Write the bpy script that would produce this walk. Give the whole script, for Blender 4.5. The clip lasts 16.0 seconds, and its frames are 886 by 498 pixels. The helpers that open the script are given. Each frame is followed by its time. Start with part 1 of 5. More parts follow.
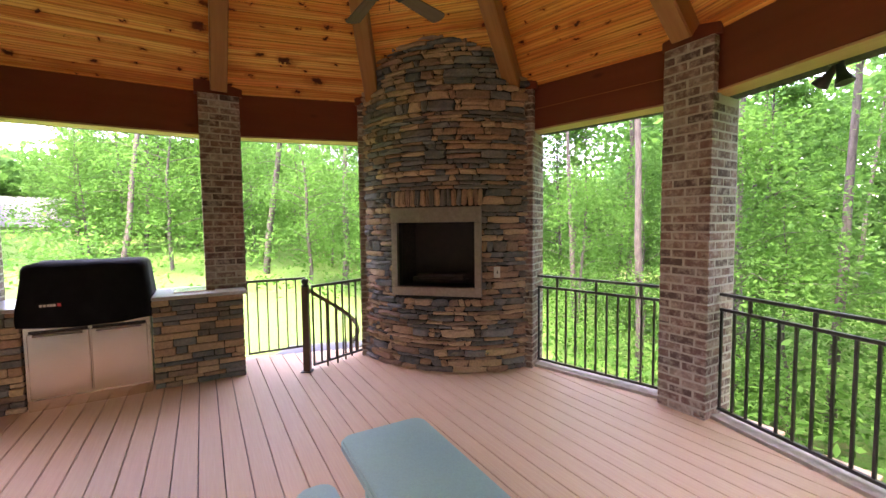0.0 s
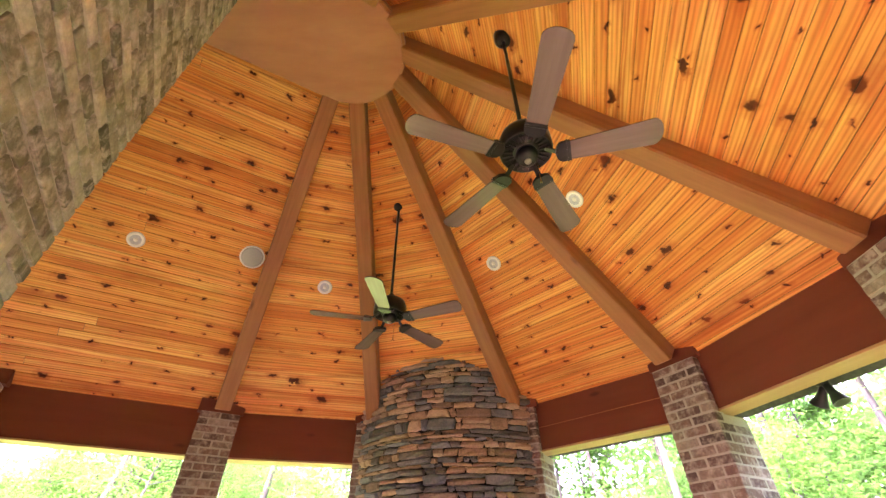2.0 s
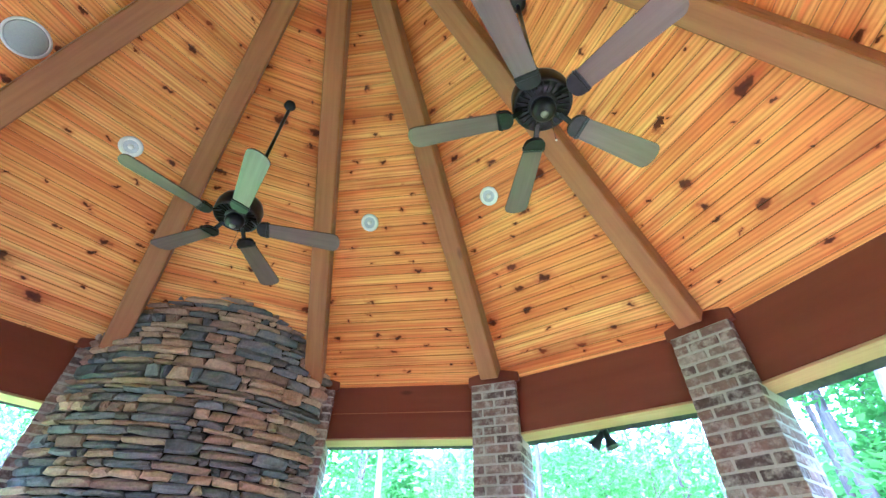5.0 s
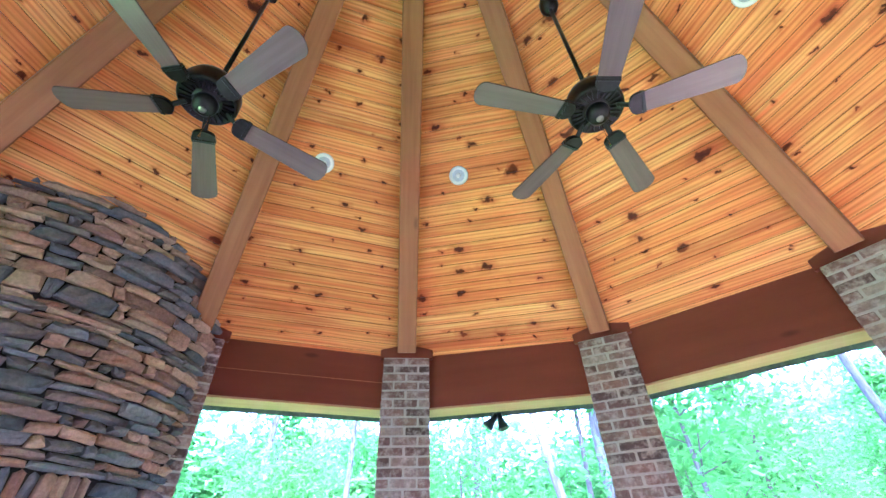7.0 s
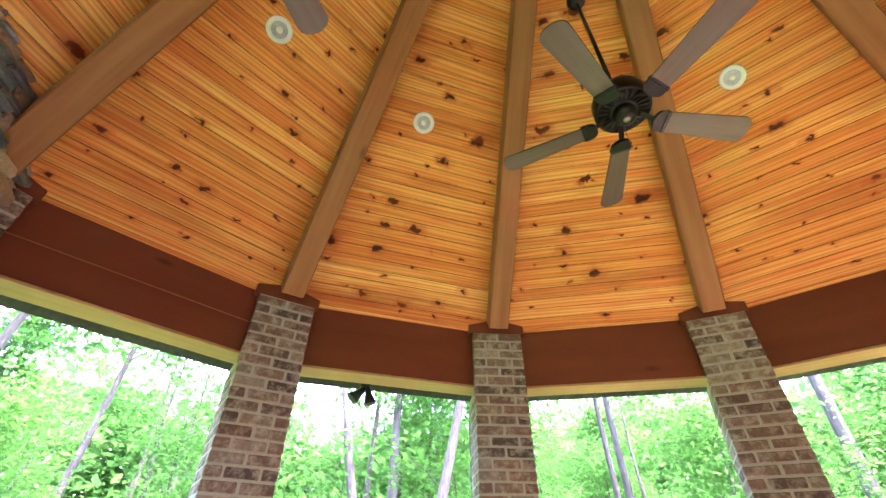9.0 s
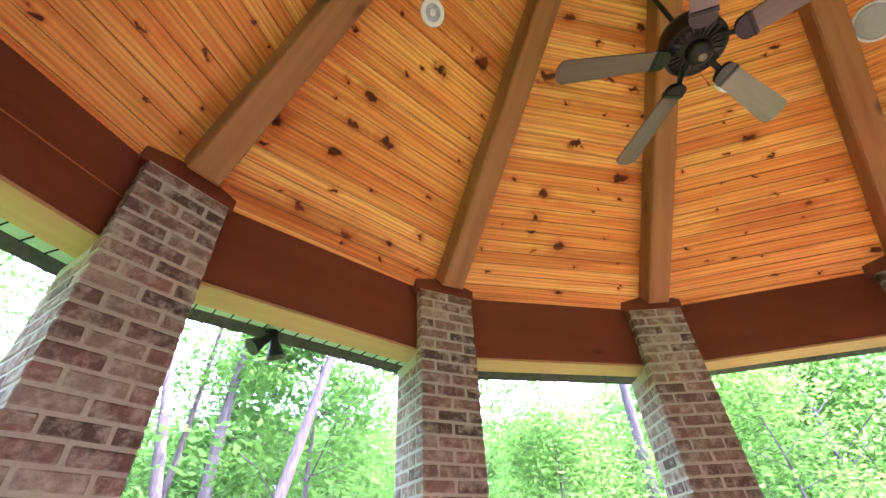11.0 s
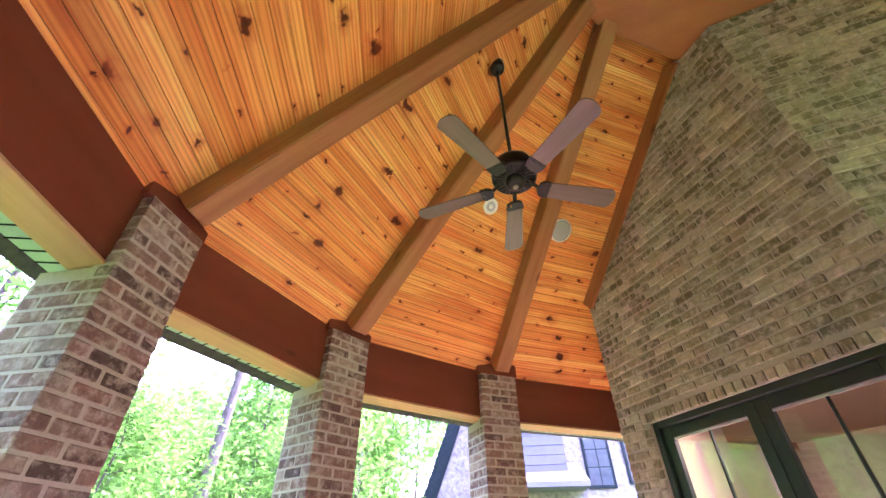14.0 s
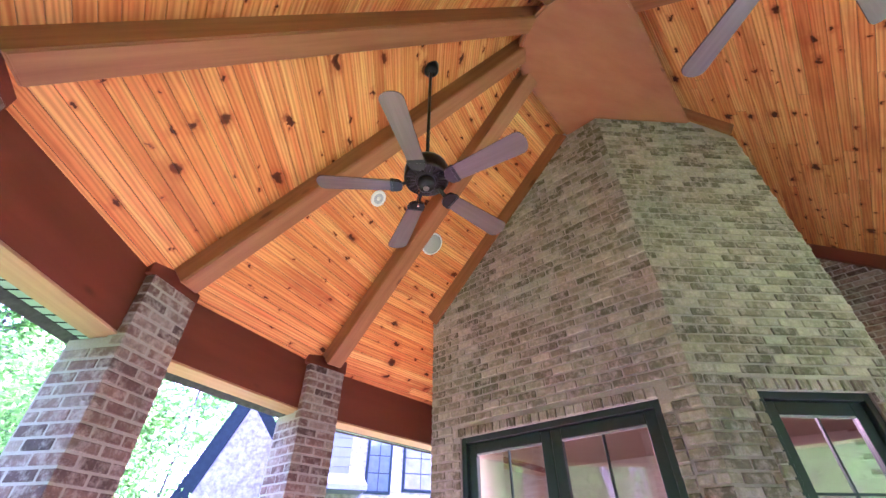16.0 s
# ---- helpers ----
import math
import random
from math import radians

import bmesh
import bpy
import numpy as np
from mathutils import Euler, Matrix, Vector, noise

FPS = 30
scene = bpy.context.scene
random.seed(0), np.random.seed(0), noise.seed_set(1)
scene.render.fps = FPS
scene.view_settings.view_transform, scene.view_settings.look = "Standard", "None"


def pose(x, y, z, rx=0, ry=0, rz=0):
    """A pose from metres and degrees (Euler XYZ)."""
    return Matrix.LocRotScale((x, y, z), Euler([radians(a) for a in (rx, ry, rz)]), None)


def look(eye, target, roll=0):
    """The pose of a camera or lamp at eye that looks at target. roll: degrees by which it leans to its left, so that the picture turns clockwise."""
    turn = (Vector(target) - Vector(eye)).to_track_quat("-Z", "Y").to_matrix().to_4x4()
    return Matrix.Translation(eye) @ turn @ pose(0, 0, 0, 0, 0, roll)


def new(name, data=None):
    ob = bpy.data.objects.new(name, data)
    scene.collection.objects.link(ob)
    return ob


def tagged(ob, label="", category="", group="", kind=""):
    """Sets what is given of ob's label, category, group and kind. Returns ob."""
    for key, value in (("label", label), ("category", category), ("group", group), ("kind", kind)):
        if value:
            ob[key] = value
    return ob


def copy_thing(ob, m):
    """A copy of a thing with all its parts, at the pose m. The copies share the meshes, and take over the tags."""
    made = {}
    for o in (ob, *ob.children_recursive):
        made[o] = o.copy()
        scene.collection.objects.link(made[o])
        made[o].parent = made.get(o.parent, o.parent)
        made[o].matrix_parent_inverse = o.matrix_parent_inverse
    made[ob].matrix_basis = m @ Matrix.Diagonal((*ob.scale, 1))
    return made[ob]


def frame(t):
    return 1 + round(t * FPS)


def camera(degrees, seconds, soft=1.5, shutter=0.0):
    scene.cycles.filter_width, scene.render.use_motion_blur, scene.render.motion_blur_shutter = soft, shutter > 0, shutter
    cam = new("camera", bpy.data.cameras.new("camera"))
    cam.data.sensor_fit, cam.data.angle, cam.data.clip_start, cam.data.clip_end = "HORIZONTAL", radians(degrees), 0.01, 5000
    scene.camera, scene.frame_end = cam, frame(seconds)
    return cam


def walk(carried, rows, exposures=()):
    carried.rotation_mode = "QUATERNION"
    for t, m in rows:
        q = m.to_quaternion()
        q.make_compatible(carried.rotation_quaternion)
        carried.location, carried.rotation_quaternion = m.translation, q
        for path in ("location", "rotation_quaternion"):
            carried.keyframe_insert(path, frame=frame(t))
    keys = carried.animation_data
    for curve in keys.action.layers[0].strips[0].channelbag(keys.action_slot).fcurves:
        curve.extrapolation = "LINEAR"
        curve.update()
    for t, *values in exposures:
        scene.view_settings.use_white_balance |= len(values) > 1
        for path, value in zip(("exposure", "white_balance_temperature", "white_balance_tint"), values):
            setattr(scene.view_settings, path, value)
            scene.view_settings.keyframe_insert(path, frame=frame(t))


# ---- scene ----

# ---------------- camera ----------------
cam = camera(94.6, 16.0)
PATH = [  # seconds, eye, yaw, pitch, roll
    (0, (-0.105, -0.100, 1.625), -0.51, -3.36, -0.62),
    (0.5, (-0.086, -0.132, 1.631), -0.11, 7.53, -0.45),
    (1, (-0.041, -0.128, 1.643), 0.29, 18.77, -0.46),
    (1.5, (-0.018, -0.128, 1.644), 0.31, 29.96, -1.09),
    (2, (0.014, -0.126, 1.664), 0.71, 38.62, -0.35),
    (2.5, (-0.003, -0.120, 1.662), 1.61, 39.22, 0.47),
    (3, (-0.108, -0.028, 1.674), -1.36, 38.85, 0.47),
    (3.5, (-0.196, 0.141, 1.659), -11.42, 40.07, 1.06),
    (4, (-0.299, 0.311, 1.680), -21.43, 39.75, 1.83),
    (4.2, (-0.353, 0.360, 1.673), -25.17, 39.86, 2.70),
    (6.3, (-0.830, 1.388, 1.587), -50.87, 39.58, -2.68),
    (6.5, (-0.877, 1.450, 1.583), -54.32, 39.67, -2.35),
    (7, (-1.039, 1.528, 1.557), -65.03, 38.59, -1.88),
    (7.5, (-1.097, 1.688, 1.560), -70.60, 37.68, -1.12),
    (8, (-1.076, 1.973, 1.570), -74.94, 37.12, -1.24),
    (8.5, (-0.964, 2.151, 1.573), -82.07, 37.94, 0.36),
    (9, (-0.774, 2.313, 1.573), -93.09, 37.04, 0.54),
    (9.2, (-0.684, 2.389, 1.546), -96.10, 38.05, 0.53),
    (11.3, (0.219, 2.914, 1.569), -122.86, 37.08, -1.98),
    (11.5, (0.237, 2.924, 1.562), -126.53, 37.32, -1.19),
    (12, (0.219, 3.022, 1.557), -136.83, 37.02, -1.02),
    (12.5, (0.190, 3.140, 1.550), -141.97, 36.84, -0.57),
    (13, (0.331, 3.220, 1.557), -148.83, 36.89, -0.48),
    (13.5, (0.499, 3.256, 1.536), -159.29, 37.13, -0.01),
    (14, (0.609, 3.167, 1.524), -170.43, 37.26, -0.45),
    (14.5, (0.705, 3.059, 1.538), -181.10, 36.84, 0.30),
    (15, (0.828, 2.987, 1.539), -192.11, 37.22, -0.07),
    (15.5, (0.925, 2.969, 1.537), -195.36, 37.53, 0.28),
    (16, (0.925, 3.045, 1.532), -198.43, 37.44, 0.16),
]
walk(cam, [(t, pose(*eye, 90 + pitch, 0, yaw) @ pose(0, 0, 0, 0, 0, roll)) for t, eye, yaw, pitch, roll in PATH],
     exposures=[(0.0, 4.85, 7700, 46), (0.5, 5.20, 7900, 56), (1.0, 5.60, 8500, 72), (1.5, 5.90, 8600, 76), (2.0, 6.25, 7300, 68), (2.5, 6.38, 5500, 38), (3.0, 6.45, 5050, 34), (4.2, 6.50, 4850, 34),
                (7.0, 6.48, 4700, 44), (8.5, 6.25, 5150, 45), (9.0, 5.95, 6300, 43), (11.5, 5.82, 6250, 62), (12.5, 5.82, 6400, 64), (13.5, 5.85, 6800, 64), (14.5, 6.08, 5550, 76), (16.0, 6.22, 5350, 82)])

# ---------------- world and light ----------------
SUN_ELEV, SUN_AZ = 66.0, 238.0
world = bpy.data.worlds.new("world")
scene.world = world
world.use_nodes = True
wn = world.node_tree.nodes
sky = wn.new("ShaderNodeTexSky")
sky.sky_type, sky.sun_disc = "NISHITA", False
sky.sun_elevation, sky.sun_rotation = radians(SUN_ELEV), radians(90 - SUN_AZ)
sky.air_density, sky.dust_density = 1.0, 3.0
wn["Background"].inputs["Strength"].default_value = 0.15
world.node_tree.links.new(sky.outputs[0], wn["Background"].inputs["Color"])
sun_data = bpy.data.lights.new("sun", "SUN")
sun_data.energy, sun_data.angle, sun_data.color = 0.5, radians(18.0), (1.0, 0.95, 0.86)
sun = new("sun", sun_data)
sa, se = radians(SUN_AZ), radians(SUN_ELEV)
sun.matrix_world = look((20 * math.cos(se) * math.cos(sa), 20 * math.cos(se) * math.sin(sa), 20 * math.sin(se)), (0, 0, 0))

# ---------------- plan ----------------
OX, OY, R = -0.880, 1.680, 3.263      # centre of the round end, radius of the columns' inner faces
APEX, SLOPE = 6.060, 0.894            # ceiling planes of the round bays: z = APEX - SLOPE * distance from the centre
COL_TOP, BEAM_BOT = 3.09, 2.65
AXIS = 30.0                           # the porch's axis, away from the house
C1, C2, C3 = Vector((-0.306, -0.991)), Vector((-1.482, 1.047)), Vector((-2.905, 1.430))
MED_Z = 5.36


def polar(angle, r, tan=0.0):
    a = radians(angle)
    return Vector((OX + r * math.cos(a) - tan * math.sin(a), OY + r * math.sin(a) + tan * math.cos(a)))


def ceil_z(x, y):
    """Height of the ceiling above a point of the plan."""
    dx, dy = x - OX, y - OY
    along = dx * math.cos(radians(AXIS)) + dy * math.sin(radians(AXIS))
    across = -dx * math.sin(radians(AXIS)) + dy * math.cos(radians(AXIS))
    if along <= 0:
        return APEX - SLOPE * math.cos(radians(15)) * abs(across)
    rel = (math.degrees(math.atan2(dy, dx)) + 360) % 360
    mid = math.floor(rel / 30) * 30 + 15
    d = dx * math.cos(radians(mid)) + dy * math.sin(radians(mid))
    return APEX - SLOPE * d


# ---------------- mesh helpers ----------------
def mesh_from(bm, name):
    me = bpy.data.meshes.new(name)
    bm.normal_update()
    bm.to_mesh(me)
    bm.free()
    return me


def smooth_mesh(me, on=True):
    me.polygons.foreach_set("use_smooth", [on] * len(me.polygons))
    return me


def part(name, bm, material, parent=None, label="", smooth=False, m=None):
    me = mesh_from(bm, name) if isinstance(bm, bmesh.types.BMesh) else bm
    if smooth:
        smooth_mesh(me)
    if material and not me.materials:
        me.materials.append(material)
    ob = new(name, me)
    if parent:
        ob.parent = parent
    if m is not None:
        ob.matrix_basis = m
    if label:
        ob["label"] = label
    return ob


def thing(name, label, category, m=None, group="", kind=""):
    ob = new(name)
    ob.empty_display_size = 0.1
    if m is not None:
        ob.matrix_basis = m
    return tagged(ob, label, category, group, kind)


def add_box(bm, x0, x1, y0, y1, z0, z1, bevel=0.0, m=None):
    res = bmesh.ops.create_cube(bm, size=1.0)
    vs = res["verts"]
    bmesh.ops.scale(bm, vec=(x1 - x0, y1 - y0, z1 - z0), verts=vs)
    bmesh.ops.translate(bm, vec=((x0 + x1) / 2, (y0 + y1) / 2, (z0 + z1) / 2), verts=vs)
    if bevel:
        es = list({e for v in vs for e in v.link_edges})
        r = bmesh.ops.bevel(bm, geom=es, offset=bevel, segments=1, affect="EDGES", profile=0.5)
        vs = list({v for f in r["faces"] for v in f.verts} | {v for v in vs if v.is_valid})
    if m is not None:
        bmesh.ops.transform(bm, matrix=m, verts=vs)
    return vs


def box(x0, x1, y0, y1, z0, z1, bevel=0.0, m=None):
    bm = bmesh.new()
    add_box(bm, x0, x1, y0, y1, z0, z1, bevel, m)
    return bm


def add_cyl(bm, r0, r1, z0, z1, seg=24, m=None, caps=True):
    res = bmesh.ops.create_cone(bm, cap_ends=caps, segments=seg, radius1=r0, radius2=r1, depth=z1 - z0)
    bmesh.ops.translate(bm, vec=(0, 0, (z0 + z1) / 2), verts=res["verts"])
    if m is not None:
        bmesh.ops.transform(bm, matrix=m, verts=res["verts"])
    return res["verts"]


def lathe(profile, seg=32):
    """A turned body from (radius, height) pairs."""
    bm = bmesh.new()
    rings = []
    for r, z in profile:
        rings.append([bm.verts.new((r * math.cos(2 * math.pi * i / seg), r * math.sin(2 * math.pi * i / seg), z)) for i in range(seg)])
    for a, b in zip(rings, rings[1:]):
        for i in range(seg):
            bm.faces.new((a[i], a[(i + 1) % seg], b[(i + 1) % seg], b[i]))
    bm.faces.new(rings[0][::-1])
    bm.faces.new(rings[-1])
    return bm


def along(p, q, up=(0, 0, 1)):
    """A pose whose x axis runs from p to q, origin at p."""
    p, q = Vector(p), Vector(q)
    x = (q - p).normalized()
    y = Vector(up).cross(x).normalized()
    z = x.cross(y)
    m = Matrix((x, y, z)).transposed().to_4x4()
    m.translation = p
    return m


def prism(points, z0, z1):
    bm = bmesh.new()
    lo = [bm.verts.new((x, y, z0)) for x, y in points]
    hi = [bm.verts.new((x, y, z1)) for x, y in points]
    n = len(points)
    bm.faces.new(lo[::-1])
    bm.faces.new(hi)
    for i in range(n):
        bm.faces.new((lo[i], lo[(i + 1) % n], hi[(i + 1) % n], hi[i]))
    bmesh.ops.recalc_face_normals(bm, faces=bm.faces)
    return bm


# ---------------- materials ----------------
class Mat:
    """A small builder of node materials."""

    def __init__(self, name, rough=0.6, metal=0.0, color=(0.5, 0.5, 0.5)):
        self.m = bpy.data.materials.new(name)
        self.m.use_nodes = True
        self.nt = self.m.node_tree
        self.b = self.nt.nodes["Principled BSDF"]
        self.b.inputs["Roughness"].default_value = rough
        self.b.inputs["Metallic"].default_value = metal
        self.b.inputs["Base Color"].default_value = (*color, 1)

    def n(self, kind, **kw):
        node = self.nt.nodes.new(kind)
        for k, v in kw.items():
            node.inputs[k.replace("_", " ")].default_value = v
        return node

    def link(self, a, b):
        self.nt.links.new(a, b)

    def coord(self, out="Object", scale=(1, 1, 1)):
        tc = self.n("ShaderNodeTexCoord")
        mp = self.n("ShaderNodeMapping")
        mp.inputs["Scale"].default_value = scale
        self.link(tc.outputs[out], mp.inputs["Vector"])
        return mp.outputs[0]

    def noise(self, vec, scale, detail=4.0, rough=0.6):
        nz = self.n("ShaderNodeTexNoise", Scale=scale, Detail=detail, Roughness=rough)
        if vec is not None:
            self.link(vec, nz.inputs["Vector"])
        return nz.outputs[0]

    def ramp(self, fac, stops, interp="LINEAR"):
        r = self.n("ShaderNodeValToRGB")
        r.color_ramp.interpolation = interp
        el = r.color_ramp.elements
        while len(el) < len(stops):
            el.new(0.5)
        for e, (pos, col) in zip(el, stops):
            e.position = pos
            e.color = (*col, 1) if len(col) == 3 else col
        self.link(fac, r.inputs[0])
        return r.outputs[0]

    def mix(self, fac, a, b, mode="MIX"):
        x = self.n("ShaderNodeMix")
        x.data_type, x.blend_type = "RGBA", mode
        for sock, val in ((x.inputs[0], fac), (x.inputs[6], a), (x.inputs[7], b)):
            if isinstance(val, bpy.types.NodeSocket):
                self.link(val, sock)
            elif isinstance(val, (int, float)):
                sock.default_value = val
            else:
                sock.default_value = (*val, 1)
        return x.outputs[2]

    def math(self, op, a, b=0.0):
        x = self.n("ShaderNodeMath")
        x.operation = op
        for sock, val in ((x.inputs[0], a), (x.inputs[1], b)):
            if isinstance(val, bpy.types.NodeSocket):
                self.link(val, sock)
            else:
                sock.default_value = val
        return x.outputs[0]

    def color(self, sock):
        self.link(sock, self.b.inputs["Base Color"])

    def rough(self, sock):
        self.link(sock, self.b.inputs["Roughness"])

    def bump(self, height, strength=0.3, distance=0.01):
        bp = self.n("ShaderNodeBump", Strength=strength, Distance=distance)
        self.link(height, bp.inputs["Height"])
        self.link(bp.outputs[0], self.b.inputs["Normal"])


def random_obj(mt):
    return mt.n("ShaderNodeObjectInfo").outputs["Random"]


def random_island(mt):
    return mt.n("ShaderNodeNewGeometry").outputs["Random Per Island"]


def offset_by(mt, vec, rnd, amount=37.0):
    add = mt.n("ShaderNodeVectorMath")
    mt.link(vec, add.inputs[0])
    cb = mt.n("ShaderNodeCombineXYZ")
    s = mt.math("MULTIPLY", rnd, amount)
    for i in range(3):
        mt.link(s, cb.inputs[i])
    mt.link(cb.outputs[0], add.inputs[1])
    return add.outputs[0]


def brick_material(name, rnd, tones, wash=0.45):
    mt = Mat(name, 0.9)
    r = rnd(mt)
    vec = offset_by(mt, mt.coord("Object"), r)
    base = mt.ramp(r, tones, "LINEAR")
    n1 = mt.noise(vec, 26, 5, 0.7)
    n2 = mt.noise(vec, 15, 5, 0.7)
    smear = mt.ramp(n2, [(0.46, (0, 0, 0)), (0.64, (1, 1, 1))])
    c = mt.mix(mt.math("MULTIPLY", smear, wash), base, (0.52, 0.46, 0.38))
    c = mt.mix(0.55, c, mt.ramp(n1, [(0.3, (0.25, 0.25, 0.25)), (0.7, (0.75, 0.75, 0.75))]), "OVERLAY")
    mt.color(c)
    mt.bump(n1, 0.6, 0.006)
    return mt.m


BRICK_TONES = [(0.0, (0.080, 0.052, 0.044)), (0.3, (0.165, 0.094, 0.072)), (0.6, (0.235, 0.136, 0.102)), (0.85, (0.22, 0.155, 0.122)), (1.0, (0.34, 0.265, 0.205))]
HOUSE_TONES = [(0.0, (0.122, 0.112, 0.066)), (0.3, (0.19, 0.176, 0.108)), (0.55, (0.27, 0.250, 0.160)), (0.8, (0.37, 0.345, 0.236)), (1.0, (0.48, 0.445, 0.32))]
M_BRICK = brick_material("tumbled_brick", random_obj, BRICK_TONES, 0.6)
M_BRICK_H = brick_material("house_brick", random_obj, HOUSE_TONES, 0.75)
M_BRICK_END = brick_material("end_brick_joined", random_island, BRICK_TONES)
M_BRICK_HI = brick_material("house_brick_joined", random_island, HOUSE_TONES, 0.75)


def mortar_material():
    mt = Mat("mortar", 0.95)
    v = mt.coord("Object")
    n1 = mt.noise(v, 60, 4)
    n2 = mt.noise(v, 3, 3)
    c = mt.mix(0.5, (0.47, 0.43, 0.35), mt.ramp(n1, [(0.3, (0.36, 0.325, 0.265)), (0.7, (0.55, 0.50, 0.42))]))
    mt.color(mt.mix(mt.math("MULTIPLY", n2, 0.4), c, (0.36, 0.32, 0.25)))
    mt.bump(n1, 0.5, 0.004)
    return mt.m


M_MORTAR = mortar_material()


def stone_material(name, rnd):
    mt = Mat(name, 0.88)
    r = rnd(mt)
    vec = offset_by(mt, mt.coord("Object"), r)
    base = mt.ramp(r, [(0.0, (0.10, 0.125, 0.138)), (0.13, (0.18, 0.198, 0.210)), (0.27, (0.42, 0.25, 0.15)), (0.37, (0.125, 0.132, 0.136)), (0.48, (0.55, 0.37, 0.22)),
                       (0.61, (0.27, 0.170, 0.122)), (0.71, (0.48, 0.31, 0.19)), (0.82, (0.13, 0.115, 0.105)), (0.90, (0.38, 0.215, 0.135))], "CONSTANT")
    n1 = mt.noise(vec, 9, 6, 0.65)
    n2 = mt.noise(vec, 45, 5, 0.7)
    c = mt.mix(0.22, base, mt.ramp(n1, [(0.35, (0.09, 0.09, 0.09)), (0.65, (0.44, 0.29, 0.18))]))
    c = mt.mix(0.6, c, mt.ramp(n2, [(0.3, (0.28, 0.28, 0.28)), (0.7, (0.72, 0.72, 0.72))]), "OVERLAY")
    mt.color(c)
    mt.bump(mt.math("ADD", n1, mt.math("MULTIPLY", n2, 0.4)), 0.8, 0.012)
    return mt.m


M_STONE = stone_material("ledge_stone", random_obj)
M_STONE_I = stone_material("ledge_stone_joined", random_island)


def joint_material():
    mt = Mat("dark_joint", 0.97)
    n1 = mt.noise(mt.coord("Object"), 30, 4)
    mt.color(mt.ramp(n1, [(0.3, (0.010, 0.009, 0.008)), (0.7, (0.03, 0.025, 0.021))]))
    return mt.m


M_JOINT = joint_material()


def pine_material():
    mt = Mat("knotty_pine", 0.5)
    mt.b.inputs["Specular IOR Level"].default_value = 0.14
    rnd = random_island(mt)
    uv = mt.coord("UV")
    sh = offset_by(mt, uv, rnd, 61.0)
    mp = mt.n("ShaderNodeMapping")
    mp.inputs["Scale"].default_value = (0.9, 22.0, 1.0)
    mt.link(sh, mp.inputs["Vector"])
    grain = mt.noise(mp.outputs[0], 1.0, 6, 0.62)
    mp2 = mt.n("ShaderNodeMapping")
    mp2.inputs["Scale"].default_value = (0.55, 9.0, 1.0)
    mt.link(sh, mp2.inputs["Vector"])
    wv = mt.n("ShaderNodeTexWave", Scale=1.3, Distortion=9.0, Detail=3.0)
    wv.bands_direction = "Y"
    mt.link(mp2.outputs[0], wv.inputs["Vector"])
    tone = mt.ramp(rnd, [(0.0, (0.68, 0.230, 0.048)), (0.2, (0.88, 0.43, 0.105)), (0.4, (0.77, 0.300, 0.064)), (0.6, (0.92, 0.50, 0.135)), (0.8, (0.84, 0.37, 0.082)), (1.0, (0.72, 0.250, 0.052))])
    c = mt.mix(0.64, tone, mt.ramp(grain, [(0.34, (0.24, 0.21, 0.17)), (0.62, (0.66, 0.64, 0.60))]), "OVERLAY")
    c = mt.mix(mt.math("MULTIPLY", mt.math("POWER", wv.outputs[1], 1.6), 0.52), c, (0.45, 0.105, 0.020))
    vo = mt.n("ShaderNodeTexVoronoi", Scale=1.0, Randomness=1.0)
    vo.voronoi_dimensions = "2D"
    mk = mt.n("ShaderNodeMapping")
    mk.inputs["Scale"].default_value = (3.2, 5.0, 1.0)
    mt.link(uv, mk.inputs["Vector"])
    wob = mt.n("ShaderNodeVectorMath")
    nzc = mt.n("ShaderNodeTexNoise", Scale=16.0)
    mt.link(uv, nzc.inputs["Vector"])
    sc = mt.n("ShaderNodeVectorMath")
    sc.operation = "SCALE"
    sc.inputs["Scale"].default_value = 0.42
    mt.link(nzc.outputs["Color"], sc.inputs[0])
    mt.link(mk.outputs[0], wob.inputs[0])
    mt.link(sc.outputs[0], wob.inputs[1])
    mt.link(wob.outputs[0], vo.inputs["Vector"])
    sep = mt.n("ShaderNodeSeparateColor")
    mt.link(vo.outputs["Color"], sep.inputs[0])
    clus = mt.noise(mt.coord("UV", (0.9, 1.3, 1)), 1.1, 2)
    cut = mt.ramp(clus, [(0.34, (0.40, 0.40, 0.40)), (0.54, (0.0, 0.0, 0.0))])
    over = mt.math("MAXIMUM", mt.math("SUBTRACT", sep.outputs[0], cut), 0.0)
    size = mt.math("ADD", mt.math("MULTIPLY", mt.math("POWER", sep.outputs[1], 2.5), mt.math("MULTIPLY", over, 0.27)), mt.math("MULTIPLY", mt.math("GREATER_THAN", over, 0.0), 0.052))
    d = mt.math("DIVIDE", vo.outputs["Distance"], mt.math("ADD", size, 0.0008))
    halo = mt.ramp(d, [(0.0, (1, 1, 1)), (0.62, (0.9, 0.9, 0.9)), (0.78, (0.35, 0.35, 0.35)), (1.0, (0.0, 0.0, 0.0))])
    ring = mt.ramp(mt.math("MULTIPLY", d, 0.4), [(0.3, (0.55, 0.55, 0.55)), (0.9, (0, 0, 0))])
    c = mt.mix(ring, c, (0.46, 0.085, 0.016))
    c = mt.mix(halo, c, (0.060, 0.008, 0.003))
    stain = mt.noise(mt.coord("UV", (0.45, 3.0, 1)), 1.6, 4)
